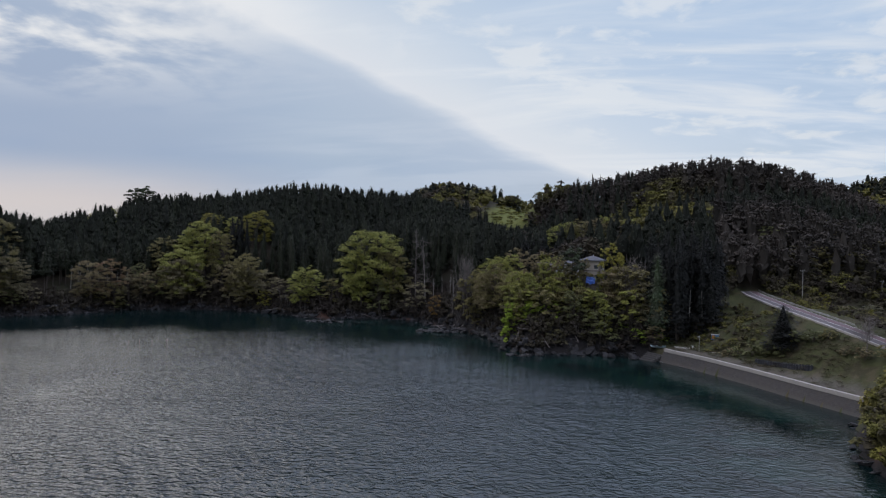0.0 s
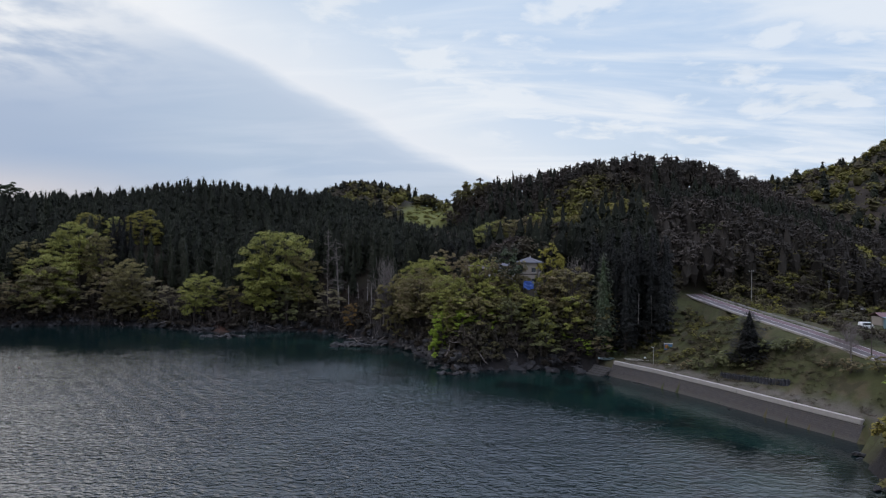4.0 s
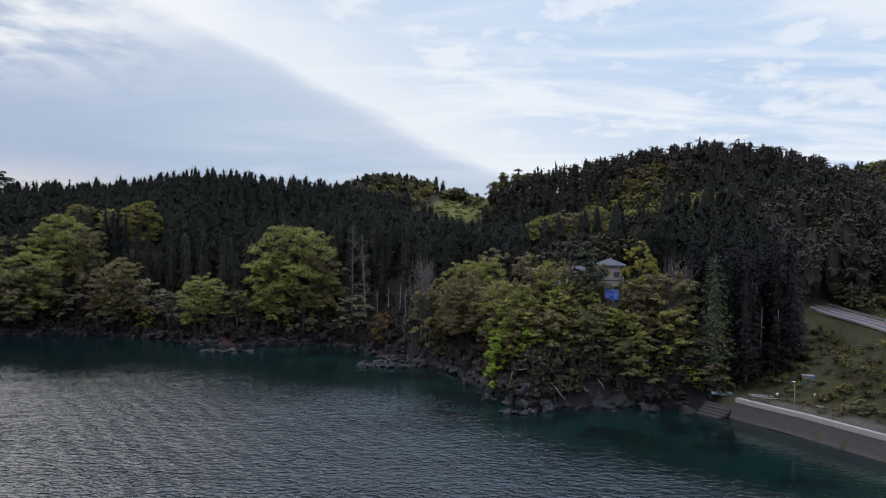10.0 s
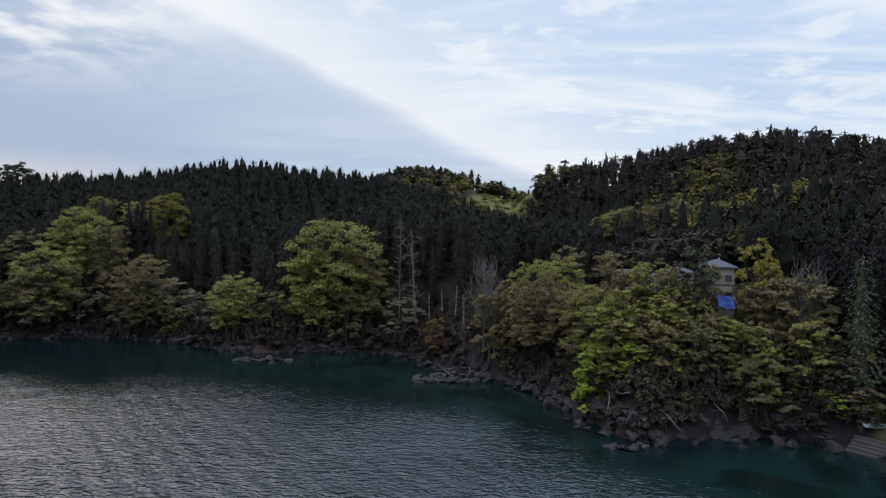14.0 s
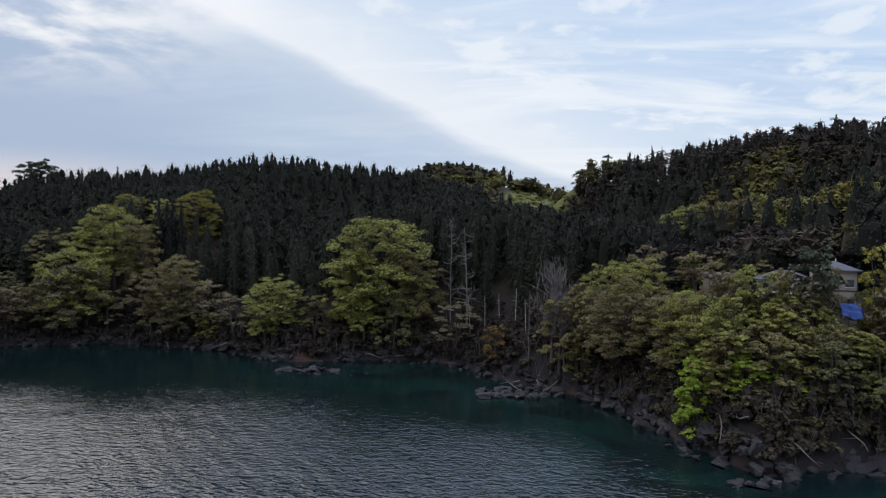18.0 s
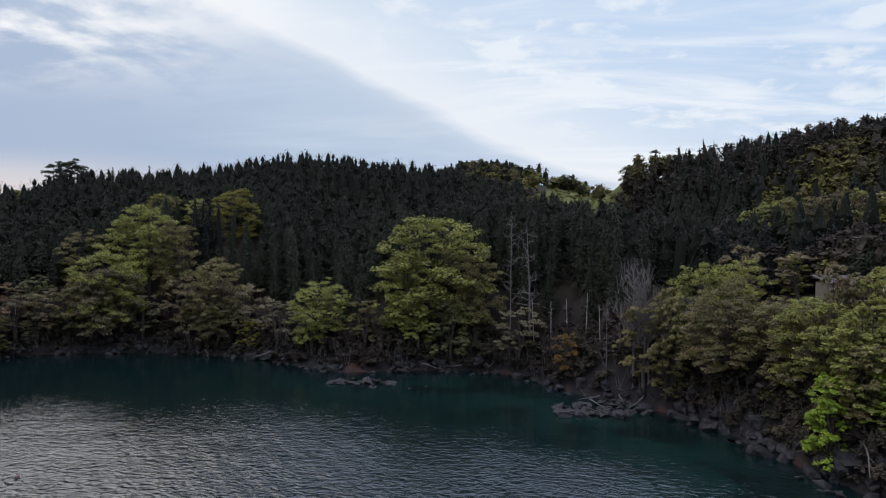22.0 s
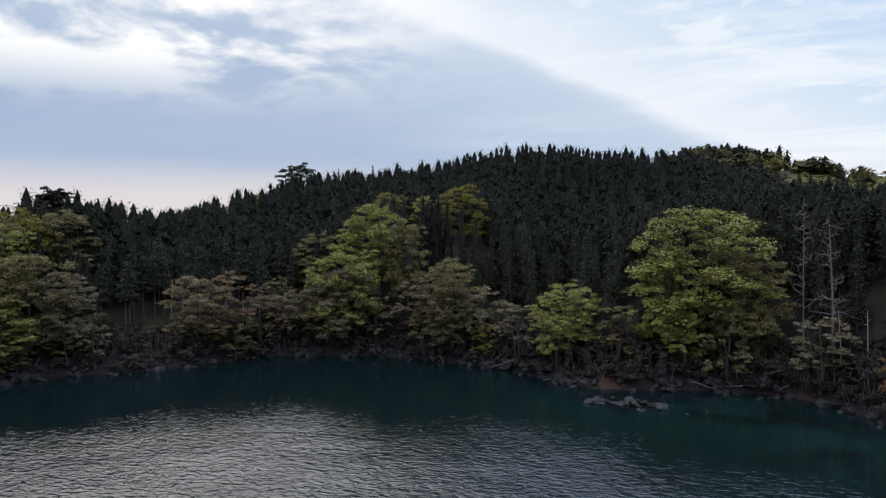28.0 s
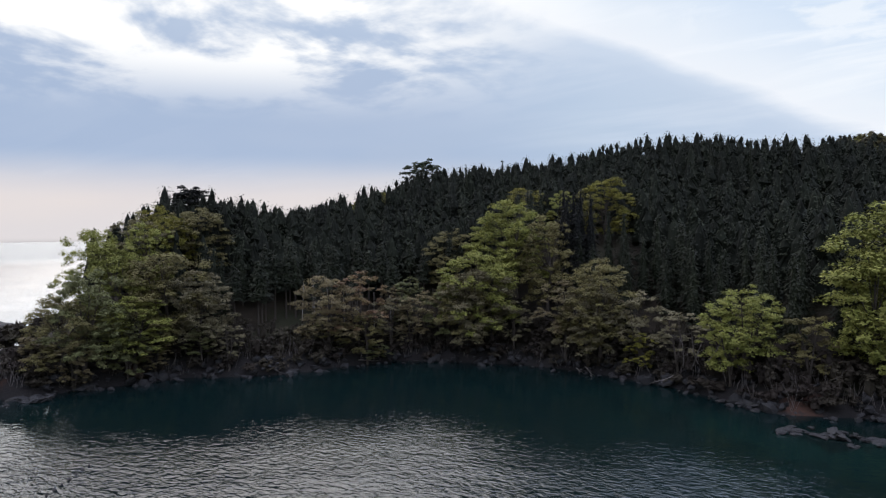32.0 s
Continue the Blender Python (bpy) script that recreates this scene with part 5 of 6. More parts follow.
def gable_roof(x0, x1, y0, y1, z, rise, over=.5, thick=.18, lean=False):
    """A gabled or single-pitch roof whose ridge runs along x."""
    bm = bmesh.new()
    x0, x1, y0, y1 = x0 - over, x1 + over, y0 - over, y1 + over
    prof = [(y0, z), (y1, z + rise)] if lean else [(y0, z), ((y0 + y1) / 2, z + rise), (y1, z)]
    rows = [[bm.verts.new((x, y, zz + t)) for t in (0, thick) for y, zz in (prof if t == 0 else prof[::-1])] for x in (x0, x1)]
    n = len(rows[0])
    for i in range(n):
        bm.faces.new((rows[0][i], rows[0][(i + 1) % n], rows[1][(i + 1) % n], rows[1][i]))
    bm.faces.new(rows[0])
    bm.faces.new(rows[1][::-1])
    bmesh.ops.recalc_face_normals(bm, faces=bm.faces)
    return bm


def window(parent, x, y, z, wide, high, face="y"):
    """A framed two-pane window set on a wall that faces -y or +x or -x."""
    turn = {"y": 0, "x": 90, "-x": -90}[face]
    win = part("window", boxed(-wide / 2, wide / 2, -.05, .06, 0, high, bevel=.01), M_DARK, parent, at=pose(x, y, z, 0, 0, turn))
    for k in (-1, 1):
        part("pane", boxed(k * wide / 4 - wide / 4 + .05, k * wide / 4 + wide / 4 - .05, -.075, -.055, .06, high - .06), M_GLASS, win)
    part("sill", boxed(-wide / 2 - .08, wide / 2 + .08, -.18, .02, -.08, -.004), M_WHITE, win)


def shell(x0, x1, y0, y1, z0, z1, t=.2):
    bm = bmesh.new()
    box(bm, x0, x1, y0, y0 + t, z0, z1)
    box(bm, x0, x1, y1 - t, y1, z0, z1)
    box(bm, x0, x0 + t, y0 + t + .002, y1 - t - .002, z0, z1)
    box(bm, x1 - t, x1, y0 + t + .002, y1 - t - .002, z0, z1)
    return bm


house = thing("house", pose(17.6, 199.5, 21.6, 0, 0, -14), "two-storey plaster house with grey hipped tile roofs among trees", "house")
part("wall", shell(-3.6, 2.9, -3.4, 4.0, -3, 7.2), M_PLASTER, house, "beige plaster wall")
part("trim", boxed(-3.66, 2.96, -3.46, -3.40, 3.6, 3.85), M_DARK, house)
roof = part("roof", hip_roof(-3.6, 2.9, -3.4, 4.0, 7.3, 1.5, .6), M_ROOF, house, "grey hipped tile roof")
part("finial", rodded((0, .3, 8.7), (0, .3, 9.2), .09, .05), M_WHITE, roof)
part("wall", shell(-12.4, -3.65, -2.0, 4.6, -3, 5.2), M_WHITE, house, "white plaster wing wall")
part("roof", hip_roof(-12.4, -3.65, -2.0, 4.6, 5.3, 1.6, .8), M_ROOF, house, "grey hipped tile roof")
part("porch_roof", boxed(-11.8, -5.5, -4.0, -2.05, 2.7, 2.9, bevel=.03), M_WHITE, house)
for wx, wz in ((-1.9, 4.4), (1.7, 4.4), (-1.9, 1.2), (1.8, 1.1)):
    window(house, wx, -3.41, wz, 1.3, 1.3)
for wx in (-11, -8.6, -6.0):
    window(house, wx, -2.01, 3.1, 1.5, 1.4)
    window(house, wx, -2.01, .5, 1.6, 1.7)
for wy in (-1.2, 1.8):
    window(house, 2.91, wy, 4.4, 1.2, 1.2, "x")
    window(house, 2.91, wy, 1.2, 1.2, 1.2, "x")
part("downpipe", rodded((2.8, -3.55, -1), (2.8, -3.55, 7.1), .05), M_DARK, house)

cabin = thing("cabin", pose(1.9, 211.5, 21.2, 0, 0, 14), "low timber outbuilding with a brown sheet roof", "outbuilding")
part("wall", shell(-3.2, 3.0, -2.2, 2.2, -4, 5.0), M_SHED, cabin)
part("roof", gable_roof(-3.2, 3.0, -2.2, 2.2, 5.05, 1.0, .6, lean=True), M_ROOFBROWN, cabin, "brown sheet roof")
window(cabin, -1.8, -2.21, 2.5, 1.4, 1.5)
part("door", boxed(1.3, 2.2, -2.28, -2.2, .3, 4.3, bevel=.02), M_DARK, cabin)
part("terrace", boxed(-2, 8.2, -5.2, -2.3, 2.0, 2.25, bevel=.03), M_CONCRETE, cabin, "grey flat terrace roof")
for x in (-1.7, 3, 7.9):
    part("terrace_post", boxed(x - .1, x + .1, -5.0, -4.8, -5, 2.0), M_DARK, cabin)


def sheet(nu, nv, fn, thick=.03):
    """A thin wavy sheet with thickness from a function of two parameters."""
    bm = bmesh.new()
    g = [[bm.verts.new(fn(i / nu, j / nv)) for j in range(nv + 1)] for i in range(nu + 1)]
    for i in range(nu):
        for j in range(nv):
            bm.faces.new((g[i][j], g[i + 1][j], g[i + 1][j + 1], g[i][j + 1]))
    bmesh.ops.solidify(bm, geom=bm.faces, thickness=thick)
    return bm


tarp = thing("tarp", pose(16.6, 190.6, 21.0, 0, 0, -8), "rumpled bright blue tarpaulin stretched below the house", "tarpaulin")
part("cloth", sheet(16, 12, lambda u, v: (-1.5 + 3.0 * u, -1.2 + 2.2 * v + .15 * math.sin(7 * u), .3 + 2.3 * v + .22 * math.sin(9 * u + 3 * v) * (1 - v) + .12 * math.sin(15 * v + 5 * u))), M_TARP, tarp)
for x in (-1.3, -.2, 1.3):
    part("prop", rodded((x, .95, -9.0), (x, .95, 2.5), .06), M_DARK, tarp, "dark timber prop")

# yard on the far side of the road
shed = thing("shed", pose(112.5, 174.6, ground_at(112, 174), 0, 0, 8) @ Matrix.Diagonal((.8, .8, .8, 1)), "teal sheet-metal shed with a red roof by the yard", "shed")
part("wall", shell(-4.0, 3.6, -2.0, 3.0, -1.5, 3.0), M_TEAL, shed, "teal sheet-metal wall")
part("roof", gable_roof(-4.0, 3.6, -2.0, 3.0, 3.02, .5, .4, lean=True), M_TEAL, shed)
part("door", boxed(-2.6, -.6, -2.07, -2.0, 0, 2.3, bevel=.02), M_WHITE, shed)
barn = thing("barn", pose(117, 186, ground_at(117, 186), 0, 0, 6) @ Matrix.Diagonal((.68, .68, .68, 1)), "low farmhouse with a dull red sheet roof", "house")
part("wall", shell(-7, 4.5, -3, 3.5, -2, 3.2), M_PLASTER, barn)
part("roof", gable_roof(-7, 4.5, -3, 3.5, 3.25, 1.5, .7), M_REDROOF, barn, "dull red sheet roof")
for x in (-5, -2, 1.2, 3.4):
    window(barn, x, -3.01, .9, 1.5, 1.4)
hut = thing("hut", pose(118, 209, ground_at(118, 209), 0, 0, -20) @ Matrix.Diagonal((.75, .75, .75, 1)), "brown shuttered hut with a pale eave beside the lane", "hut")
part("wall", shell(-4, 4, -2.5, 2.5, -2, 3), M_REDROOF, hut)
part("roof", hip_roof(-4, 4, -2.5, 2.5, 3.1, 1.5), M_ROOFBROWN, hut)
part("eave", boxed(-4.6, 4.6, -3.6, -3.15, 2.85, 3.05), M_WHITE, hut)
window(hut, -2, -2.51, .9, 1.6, 1.2)
window(hut, 1.6, -2.51, .9, 1.6, 1.2)

van = thing("van", pose(104.5, 176.5, ground_at(104.5, 176.5), 0, 0, 10), "small white box van parked beside the shed", "van")
bm = bmesh.new()
prof = [(-1.75, .3), (1.72, .3), (1.75, .85), (1.45, 1.05), (1.05, 1.85), (-1.68, 1.9), (-1.75, 1.2)]
sides = [[bm.verts.new((x, y, z)) for x, z in prof] for y in (-.75, .75)]
for i in range(len(prof)):
    bm.faces.new((sides[0][i], sides[0][(i + 1) % 7], sides[1][(i + 1) % 7], sides[1][i]))
bm.faces.new(sides[0][::-1])
bm.faces.new(sides[1])
bmesh.ops.bevel(bm, geom=list(bm.edges), offset=.06, segments=2, affect="EDGES")
part("body", bm, M_WHITE, van)
for y in (-.765, .765):
    part("side_window", boxed(-1.4, .95, min(y, y * 1.008), max(y, y * 1.008), 1.2, 1.72), M_GLASS, van)
part("windscreen", boxed(-.02, .02, -.62, .62, -.36, .36), M_GLASS, van, at=pose(1.29, 0, 1.45, 0, -26, 0))
for x in (-1.15, 1.15):
    for y in (-.72, .72):
        wheel = part("wheel", rodded((x, y - .1, .3), (x, y + .1, .3), .3, sides=16), M_RUBBER, van)
        part("rim", rodded((x, y - .12, .3), (x, y + .12, .3), .17, sides=12), M_STEEL, wheel)
for y in (-.55, .55):
    part("headlight", boxed(1.74, 1.79, y - .12, y + .12, .72, .9, bevel=.02), M_GLASS, van)


def utility_pole(x, y, tall, arms=1, turn=0.0, box_at=None):
    ob = thing("utility_pole", pose(x, y, ground_at(x, y), 0, 0, turn), "slender grey concrete utility pole with a cross arm", "utility pole", "utility poles")
    part("mast", rodded((0, 0, -1), (0, 0, tall), .13, .08, 10), M_POLE, ob)
    for i in range(arms):
        z = tall - .35 - 1.1 * i
        arm = part("cross_arm", boxed(-.9, .9, .1, .2, z - .05, z + .05), M_STEEL, ob)
        for k in (-.8, 0, .8):
            part("insulator", rodded((k, .15, z + .05), (k, .15, z + .25), .05, .04), M_WHITE, arm)
    if box_at:
        part("transformer", rodded((0, -.4, box_at), (0, -.4, box_at + .9), .26, sides=12), M_POLE, ob)
    return Vector((x, y, ground_at(x, y) + tall - .1))


poles = [utility_pole(83.5, 199, 9.8, 1, 20), utility_pole(110, 207, 8.6, 1, 30), utility_pole(89, 135, 9.4, 2, 15, 7.0), utility_pole(118, 169.5, 9.0, 2, 10)]


def wire(name, a, b, sag=.8):
    pts = []
    for i in range(13):
        k = i / 12
        p = a.lerp(b, k)
        p.z -= sag * 4 * k * (1 - k)
        pts.append(np.array(p))
    tagged(new(name, merged(name, [tube(pts, [.022] * 13, 4)], M_DARK)), "thin dark overhead wire between poles", "wire", "overhead wires")


wire("overhead_wire", poles[0], poles[2], 1.3)
wire("overhead_wire", poles[2], poles[3], 1.0)
wire("overhead_wire", poles[0], poles[1], .9)
for x, y in ((78.4, 121.8), (80.6, 125.0), (82.2, 127), (84.2, 129.5), (79.4, 128.5)):
    bare = thing("pruned_tree", pose(x, y, ground_at(x, y)), "tall thin pruned tree stem without leaves", "bare tree", "pruned stems")
    part("stem", rodded((0, 0, -.6), (random.uniform(-.3, .3), random.uniform(-.3, .3), random.uniform(7.0, 9.0)), .13, .05, 7), BARK, bare)
    for k in range(5):
        z = random.uniform(3.5, 7.5)
        a = random.uniform(0, 6.28)
        part("twig", rodded((0, 0, z), (math.cos(a) * .8, math.sin(a) * .8, z + .6), .03, .012, 4), BARK, bare)
tower = thing("mast_tower", pose(-72.5, 572, 63.7), "slim lattice radio mast on the ridge", "mast")
for x, y in ((-.7, -.7), (.7, -.7), (0, .8)):
    part("leg", rodded((x, y, -1), (x * .5, y * .5, 21), .16, .12, 6), M_STEEL, tower)
for z in range(2, 21, 3):
    part("brace", boxed(-.7, .7, -.75, -.6, z, z + .15), M_STEEL, tower)
part("platform", boxed(-2.4, 2.4, -1, 1, 19, 19.5), M_STEEL, tower)
for x in (-2, -.8, .8, 2):
    part("antenna", rodded((x, 0, 18), (x, 0, 22), .14, sides=6), M_WHITE, tower)

# ---- the strip by the sea wall ----
lamp = thing("lamp_post", pose(46.3, 165.2, ground_at(46.3, 165.2)), "thin grey lamp post with a small head by the sea wall", "lamp post")
part("pole", rodded((0, 0, -.4), (0, 0, 4.1), .07, .05), M_STEEL, lamp)
part("head", boxed(-.5, .12, -.12, .12, 4.05, 4.2, bevel=.03), M_WHITE, lamp)
crate = thing("storage_box", pose(52, 172.8, ground_at(52, 172.8) , 0, 0, -12) @ Matrix.Diagonal((.72, .72, .72, 1)), "dull blue sheet storage box with an orange front panel", "storage box")
part("body", boxed(-1.4, 1.4, -.7, .7, -.4, 1.7, bevel=.04), M_BLUEBOX, crate)
part("panel", boxed(-1.15, -.1, -.78, -.705, .1, 1.4, bevel=.01), M_ORANGE, crate, "orange front panel")
part("lid", boxed(-1.55, 1.55, -.85, .85, 1.704, 1.82, bevel=.02), M_STEEL, crate, "pale sheet lid")


def ball(bm, r, at=(0, 0, 0), sub=2):
    bmesh.ops.create_icosphere(bm, subdivisions=sub, radius=r, matrix=Matrix.Translation(at))
    return bm


for x, y in ((45.7, 171.5), (51.0, 167.2)):
    buoy = thing("float_ball", pose(x, y, ground_at(x, y) + .28), "round white fishing float lying on the grass", "float", "white floats")
    part("ball", ball(bmesh.new(), .32), M_WHITE, buoy)
    part("eyelet", rodded((0, 0, .3), (0, 0, .42), .07), M_DARK, buoy)
for i, k in enumerate(np.linspace(0, 1, 22)):
    x, y = 57.2 + 8.6 * k, 147.6 - 13.6 * k
    bag = thing("sandbag", pose(x, y, ground_at(x, y) - .1, random.uniform(-5, 5), random.uniform(-5, 5), random.uniform(0, 360)),
                "black bulk sandbag standing in a row", "sandbag", "black sandbags")
    bm = bmesh.new()
    bmesh.ops.create_cone(bm, segments=12, radius1=.42, radius2=.40, depth=1.25, cap_ends=True, matrix=Matrix.Translation((0, 0, .6)))
    bmesh.ops.subdivide_edges(bm, edges=[e for e in bm.edges if abs(e.verts[0].co.z - e.verts[1].co.z) > .5], cuts=2)
    for v in bm.verts:
        v.co.x *= 1 + .09 * math.sin(5 * v.co.z + i) + .05 * math.sin(3 * math.atan2(v.co.y, v.co.x))
        v.co.y *= 1 + .09 * math.sin(5 * v.co.z + i)
    part("sack", bm, M_DRUM, bag)
    part("tie", rodded((0, 0, 1.2), (.05, 0, 1.45), .12, .2), M_DRUM, bag)
for x, y, a, l in ((42.6, 171.6, -20, 4.4), (44.8, 168.8, 4, 3.6), (42.0, 170.6, -32, 3.0), (49.5, 163.5, -50, 3.0)):
    plank = thing("plank", pose(x, y, ground_at(x, y) + .05, 0, 0, a), "weathered grey plank lying behind the wall", "plank", "loose planks")
    part("board", boxed(-l / 2, l / 2, -.18, .18, 0, .09, bevel=.01), M_BAMBOO, plank)

slip = tagged(new("slipway"), "weathered concrete boat slip beside the sea wall", "slipway", kind="structure")
for i in range(5):
    part("slab", boxed(-3.2 + .3 * i, 3.0, -.44, .44, -.9, 0, bevel=.05), M_SLIP, slip, at=pose(35.4 - .62 * i, 173.8 - .62 * i, 1.9 - .42 * i, random.uniform(-3, 3), random.uniform(-2, 2), 133 + random.uniform(-4, 4)))

boat = thing("rowing_boat", pose(36.4, 175.2, 3.35, 3, 8, 24), "small pale blue open boat drawn up on the slip", "boat")
bm = bmesh.new()
rings = []
for i in range(11):
    k = i / 10
    x = -2.4 + 4.8 * k
    half = .82 * (1 - max(0, (k - .45) / .55) ** 2.2) * (.82 + .18 * min(1, k * 4)) + .02
    keel, rim = .12 * (2 * k - .8) ** 2, .62 + .28 * k * k
    rings.append([bm.verts.new(p) for p in ((x, -half, rim), (x, -half * .8, rim * .45), (x, 0, keel), (x, half * .8, rim * .45), (x, half, rim))])
for a, b in zip(rings, rings[1:]):
    for i in range(4):
        bm.faces.new((a[i], b[i], b[i + 1], a[i + 1]))
bm.faces.new(rings[0])
bmesh.ops.solidify(bm, geom=bm.faces, thickness=.06)
part("hull", bm, plain("pale_boat_paint", (.34, .42, .45), .6), boat, "pale blue painted hull")
for x in (-1.3, .1, 1.2):
    part("thwart", boxed(x - .14, x + .14, -.66, .66, .46, .51), M_BAMBOO, boat)
part("gunwale", boxed(-2.35, .4, -.88, -.80, .66, .74), M_DARK, boat)
part("gunwale", boxed(-2.35, .4, .80, .88, .66, .74), M_DARK, boat)

# ---- rocks, driftwood, floats ----


def rock_mesh(seed, sharp=.35, fine=3):
    r = np.random.default_rng(seed)
    bm = bmesh.new()
    bmesh.ops.create_icosphere(bm, subdivisions=fine, radius=1)
    cuts = [(Vector(r.normal(size=3)).normalized(), r.uniform(.35, .75)) for _ in range(12)]
    for v in bm.verts:
        p = v.co.copy()
        for n, d in cuts:
            over = p.dot(n) - d
            if over > 0:
                p -= n * over
        q = Vector((seed * 3.7, 0, 0))
        v.co = p * (1 + sharp * noise.noise(p * 2.0 + q) + .22 * noise.noise(p * 5.5 + q))
    me = bpy.data.meshes.new("rock")
    bm.to_mesh(me)
    bm.free()
    me.materials.append(M_ROCK)
    return me


ROCKS = [rock_mesh(s) for s in range(1, 10)]
STONES = [rock_mesh(s, fine=1) for s in range(20, 29)]
COBBLES = [rock_mesh(s, fine=2) for s in range(30, 37)]
RR = np.random.default_rng(77)


LOOSE = []


def rock(x, y, z, sx, sy, sz, label="dark jagged shore rock at the waterline", group="shore rocks", single=True):
    if not single:
        pool = COBBLES if x > -45 else STONES
        LOOSE.append((pool[int(RR.integers(len(pool)))], pose(x, y, z, *(RR.uniform(-18, 18, 2)), RR.uniform(0, 360)) @ Matrix.Diagonal((sx, sy, sz, 1))))
        return None
    ob = new("rock", ROCKS[int(RR.integers(len(ROCKS)))])
    ob.matrix_basis = pose(x, y, z, *(RR.uniform(-18, 18, 2)), RR.uniform(0, 360)) @ Matrix.Diagonal((sx, sy, sz, 1))
    return tagged(ob, label, "rock", group)


shore_line = [tuple(p) for p in SHORE_A[4:]] + [tuple(p) for p in SHORE_B[:6]]
for x, y, a, l in along(shore_line, 2.6):
    for k in range(6):
        s = (.45 + 1.3 * RR.random() ** 2) * (1.35 if x > -24 else 1.0)
        off = RR.normal() * 1.8 + 1.1
        x, y = x + RR.normal() * .8, y + RR.normal() * .8
        rock(x - math.sin(a) * off, y + math.cos(a) * off, max(0, off) * .9 + RR.uniform(-.2, .3), s * 1.4, s, s * RR.uniform(.6, 1.2), single=x > -62 and k == 0)
# the upright dark cliff of the headland
for x, y, a, l in along([(-24, 219), (-17, 206), (-11, 192), (-6, 178), (-2, 172), (6, 177), (20, 180), (30, 178)], 2.4):
    s = RR.uniform(1.0, 1.9)
    rock(x - math.sin(a) * 2.0, y + math.cos(a) * 2.0, RR.uniform(1.2, 3.4), s, s * .9, s * RR.uniform(1.2, 2.0), "upright dark cliff rock with cracked faces", "cliff rocks")
# reef, islet and outlying stones
for cx, cy, rx, ry, n, s0, s1 in ((-91, 235, 9, 3.2, 24, .6, 1.6), (-86, 233, 12, 4, 14, .3, .8), (-41, 217, 7, 5.5, 24, .7, 1.8), (-36, 221, 6, 5, 14, .8, 1.6), (-13, 198, 3, 2, 6, .5, 1.0), (-4.5, 168, 3.5, 1.6, 9, .5, 1.1),
                                  (-10, 180, 2, 3, 6, .4, .8), (-228, 182, 4, 12, 18, .9, 2.2), (-245, 163, 14, 6, 20, 1.2, 2.8), (58, 76, 3, 12, 16, .5, 1.3), (66, 104, 3, 4, 8, .4, .9), (69, 109.5, 2, 2, 9, .3, .7), (55.5, 138.5, 1.6, 4.5, 14, .2, .45)):
    for _ in range(n):
        a, q = RR.uniform(0, 6.28), math.sqrt(RR.random())
        s = RR.uniform(s0, s1)
        rock(cx + rx * q * math.cos(a), cy + ry * q * math.sin(a), RR.uniform(-.15, .25), s * 1.5, s * 1.1, s * RR.uniform(.45, .8))
for x, y, s in ((-335, 221, 6), (-343, 224, 4.5), (-352, 238, 4), (-328, 216, 4), (-300, 196, 6), (-285, 180, 6)):
    rock(x, y, .2, s * 1.8, s, s * .45, "low black sea rock off the headland", "sea rocks")

# the smaller stones along the rest of the shore
verts, faces = [], []
for me, m in LOOSE:
    o = len(verts)
    verts += [tuple(m @ v.co) for v in me.vertices]
    faces += [tuple(i + o for i in p.vertices) for p in me.polygons]
tagged(new("shore_stones", mesh_from("shore_stones", verts, faces, [M_ROCK])), "dark broken stones along the far shore", "stones", kind="stuff")


def driftwood(x, y, z, length, turn, pitch, forks=3, label="bleached fallen trunk lying on the rocks"):
    ob = thing("driftwood", pose(x, y, z, 0, pitch, turn), label, "driftwood", "fallen trunks")
    pts = [np.array([length * k, .25 * math.sin(4 * k + x), .2 * math.sin(5 * k + y)]) for k in np.linspace(0, 1, 6)]
    part("trunk", merged("trunk", [tube(pts, [.12, .115, .10, .08, .06, .02], 6)], DEADWOOD), None, ob)
    for i in range(forks):
        b = pts[2 + i % 3]
        e = b + RR.normal(size=3) * (.8, 1.2, .8) + (length * .16, 0, .4)
        part("bough", merged("bough", [tube([b, (b + e) / 2 + .1, e], [.045, .03, .012], 5)], DEADWOOD), None, ob)


for x, y, z, l, t, p in ((-117, 254, 5.5, 9, -60, -40), (-119, 254, 5, 10, -75, -50), (-114, 253, 6, 10, -52, -46), (-116, 255, 6, 8, -100, -58), (-121, 255, 3, 7, -120, 10),
                         (-144, 262, 1.6, 7, -50, 14), (-146, 262, 1.4, 5, -62, 12), (-215, 214, 1.6, 7, 40, 6), (-208, 219, 2.0, 5, 20, 14), (-196, 240, 1.2, 6, 60, 4),
                         (-30, 222, 2.4, 6, -120, 12), (-34, 225, 2.2, 5, -90, 8), (-40, 221, 1.6, 5, -60, 4), (-38, 224, 2.0, 6, -140, 5), (-63, 252, 1.4, 5, -70, -30),
                         (-6, 183, 6, 6, -100, 30), (2, 176, 4.5, 6, -60, 20), (-3, 178, 7, 5, -130, -10), (12, 180, 5.5, 5, -80, 24), (-80, 252, 1.6, 6, -20, 4), (-70, 253, 1.3, 5, 160, 3)):
    driftwood(x, y, z, l, t, p)
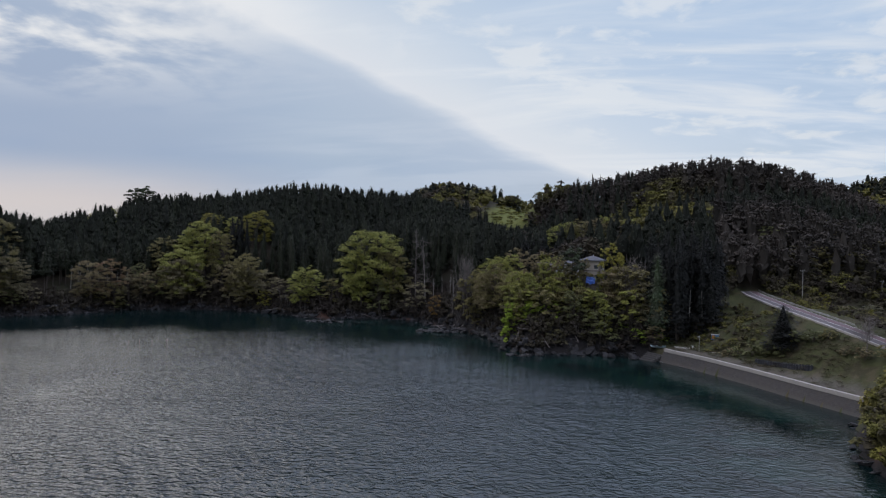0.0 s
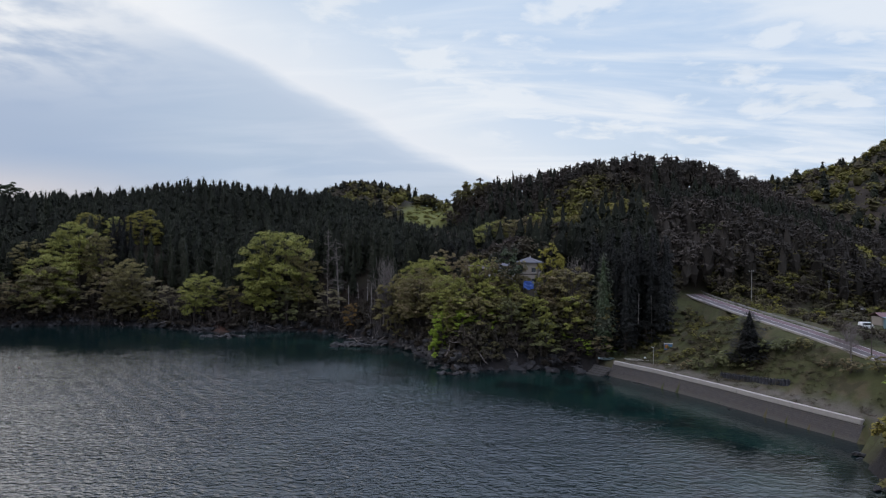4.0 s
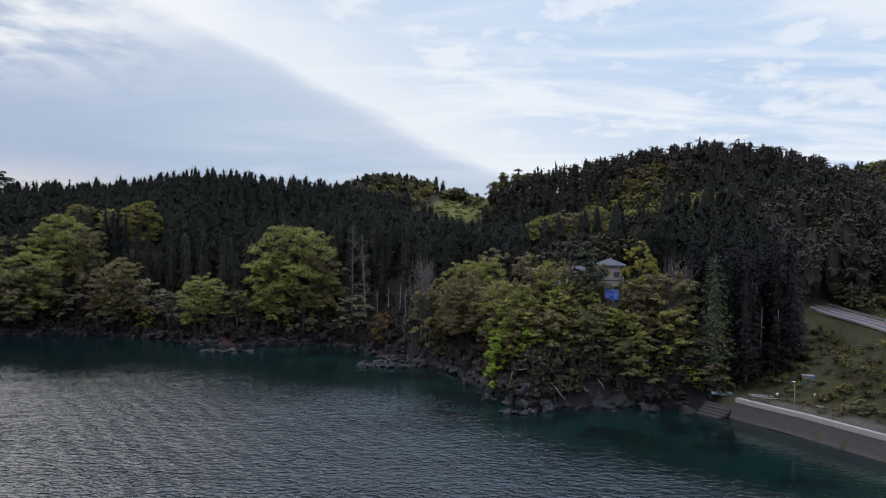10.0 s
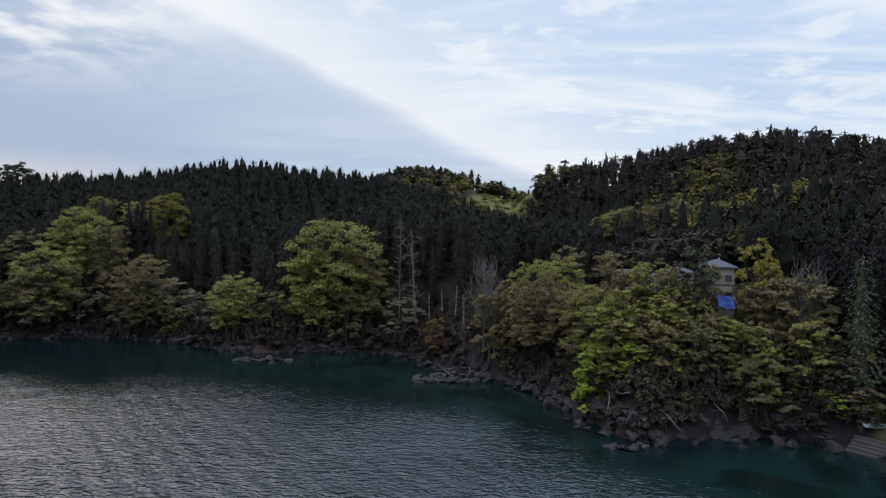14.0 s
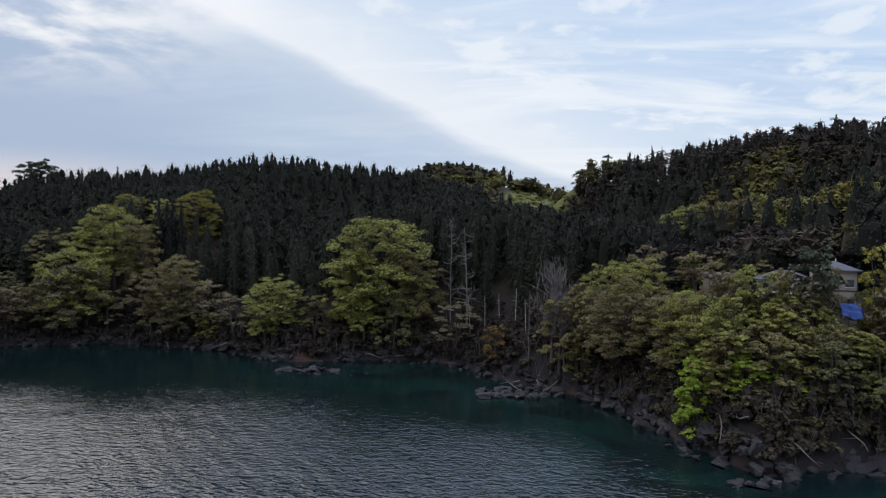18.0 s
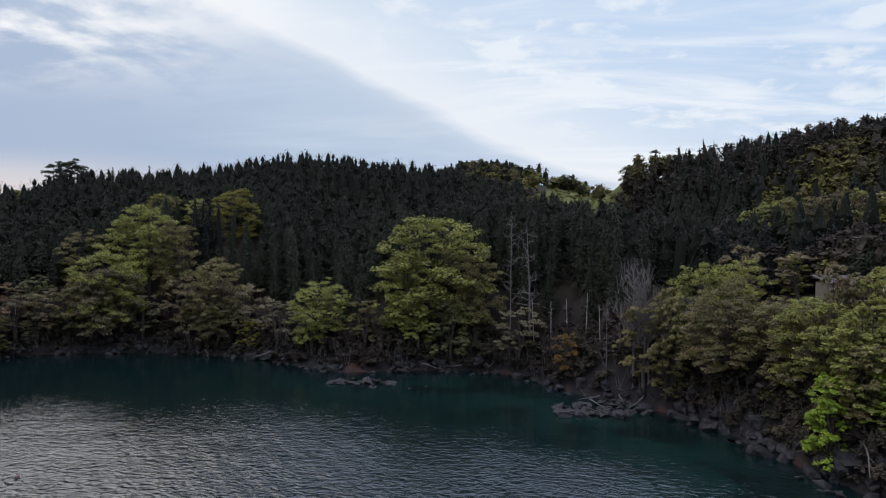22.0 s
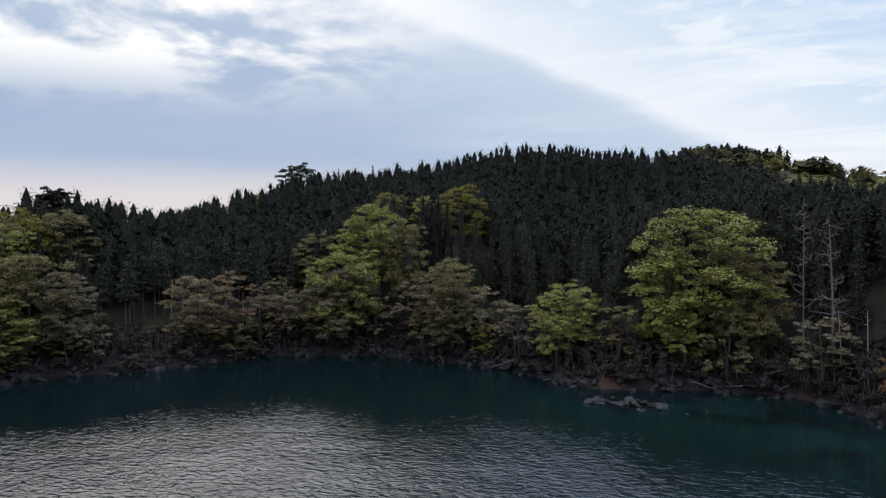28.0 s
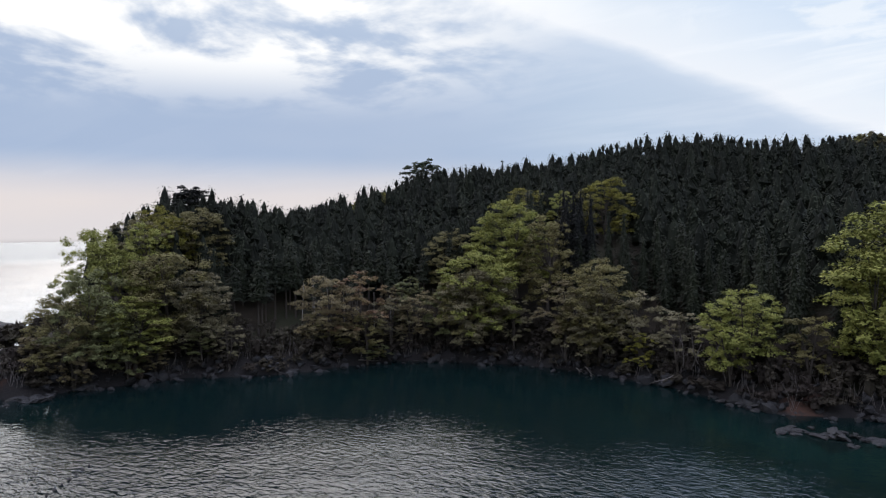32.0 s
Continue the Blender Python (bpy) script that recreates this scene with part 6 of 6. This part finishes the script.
# pale bare stems at the foot of the cedars
for x, y, t in ((-176, 268, 12), (-173, 270, 14), (-208, 242, 13), (-210, 244, 15), (-205, 245, 13), (-213, 241, 14), (-202, 246, 13), (-216, 240, 12), (-199, 250, 14), (-211, 239, 13), (-206.5, 241, 12), (-196, 254, 13), (-48, 252, 13), (-44, 251, 12),
                (-40, 246, 13), (-37, 240, 11), (-52, 255, 13), (-72, 262, 12), (-70, 262, 13), (-150, 272, 13), (-152, 271, 12), (46, 182, 14), (44, 183, 15), (50, 182, 12)):
    ob = thing("pale_tree", pose(x, y, ground_at(x, y), RR.uniform(-3, 3), RR.uniform(-3, 3), 0), "straight pale bare trunk at the edge of the wood", "tree trunk", "pale trunks")
    part("trunk", merged("trunk", [tube([(0, 0, -1), (.1, 0, t * .5), (.05, .1, t)], [.11, .09, .05], 6)], BARK_PALE), None, ob)
    for i in range(4):
        z, a = RR.uniform(.4, .95) * t, RR.uniform(0, 6.28)
        part("stub", rodded((.08, 0, z), (.08 + math.cos(a) * .9, math.sin(a) * .9, z + .2), .04, .015, 4), BARK_PALE, ob)
# fishing floats on a line
for i in range(7):
    x, y = -171.2 - 1.15 * i, 151.5 + 1.55 * i
    ob = thing("net_float", pose(x, y, .08), "small dark net float on the water", "float", "net floats")
    part("ball", ball(bmesh.new(), .2 + .1 * (i % 2), (0, 0, 0), 1), M_DARK, ob)
    part("cap", rodded((0, 0, .15), (0, 0, .34), .06), M_DARK, ob)
for i, (x, y) in enumerate(((-119.6, 165.4), (-123, 162.5), (-126.5, 161.0), (-129, 159))):
    ob = thing("net_float", pose(x, y, .12), "reddish brown net float on the water", "float", "net floats")
    part("ball", ball(bmesh.new(), .36 if i == 0 else .2, (0, 0, 0), 1), M_FLOAT, ob)
    part("cap", rodded((0, 0, .3), (0, 0, .46), .07), M_FLOAT, ob)
plant("bush_conifer", 63.6, 148.8, 11.4, 11.0, "dark")
for x, y, h, wd, c in ((57.5, 153, 3.4, 6.5, "green"), (60, 150.5, 4.0, 7.5, "green"), (66.5, 146, 3.8, 7, "green"), (69, 143, 3.2, 6.5, "green"), (54.5, 156, 2.8, 5.5, "green"), (52.5, 158, 2.4, 4.5, "brown"),
                       (71.5, 140.5, 2.6, 5, "olive"), (62.5, 145.5, 2.8, 6, "green"), (65, 150, 3, 6, "green"), (74, 126, 3.0, 6, "brown"), (77, 122, 3.2, 6, "olive"), (72, 131, 2.0, 4, "brown")):
    plant("shrub", x, y, h, wd, c, group="shrubs round the cypress")
plant("thin", 80.0, 139.0, 7.5, 10.0, "brush")
plant("twiggy", 75.2, 128.0, 6.5, 6.0)
plant("twiggy", 77.0, 131.5, 6.0, 5.0)
plant("dense", 76.8, 113.2, 5.0, 8.0, "bright")
for x, y in ((86, 196), (88.5, 193), (91, 190), (90, 198), (94, 193), (97, 196), (100, 192), (93, 186), (103, 198), (106, 201), (99, 187), (88, 203), (84, 206)):
    plant("shrub", x, y, RR.uniform(2.0, 3.6), RR.uniform(4, 6), ("olive", "green", "grey", "yellow", "brush")[int(RR.integers(5))], group="shrubs beyond the road")

for x, y, top, wd, c in ((13.6, 194.2, 26.0, 6.0, "olive"), (20.6, 194.4, 26.5, 6.5, "fresh"), (10.2, 192.0, 29.0, 7.5, "grey"), (5.5, 194.0, 30.0, 8.0, "fresh"), (22.5, 190.0, 25.0, 7.0, "brown"), (12.6, 190.2, 23.5, 6.0, "fresh"), (14.3, 193.0, 30.5, 6.5, "grey"), (7.0, 192.0, 30.5, 8.0, "brown"), (1.5, 197.5, 30.5, 9.0, "fresh"), (-3.0, 200.0, 31.0, 9.0, "brown")):
    plant("dense", x, y, top - ground_at(x, y), wd, c)
plant("thin", 6.0, 203.8, 11.0, 7.0, "olive")
plant("broad", 3.4, 201.5, 8.0, 6.0, "olive")

# streaks of foam where the swell breaks on the rocks
for x, y, l, wd, a in ((-17.5, 202, 2.4, .7, -60), (-15, 199, 1.6, .5, -50), (-8, 176, 1.8, .5, -60), (-5, 167.5, 2.2, .5, -20), (38.5, 167.5, 5, .35, -52), (42, 161, 4, .3, -55), (-97, 232, 1.6, .4, 10),
                       (-89, 232.6, 2.2, .35, 0), (-45, 212, 1.8, .4, 20), (-229, 178, 2.4, .6, 70), (-240, 160, 3, .7, 10), (-222, 200, 1.8, .4, 60)):
    n = 18
    rim = [(l * math.cos(6.283 * i / n) * RR.uniform(.5, 1.1), wd * math.sin(6.283 * i / n) * RR.uniform(.3, 1.1), .03) for i in range(n)]
    bm = bmesh.new()
    face = bm.faces.new([bm.verts.new(p) for p in rim])
    bmesh.ops.solidify(bm, geom=[face], thickness=.02)
    ob = part("foam", bm, M_FOAM, None, at=pose(x, y, .0, 0, 0, a))
    tagged(ob, "thin white foam streak washing against the rocks", "foam", "foam streaks")
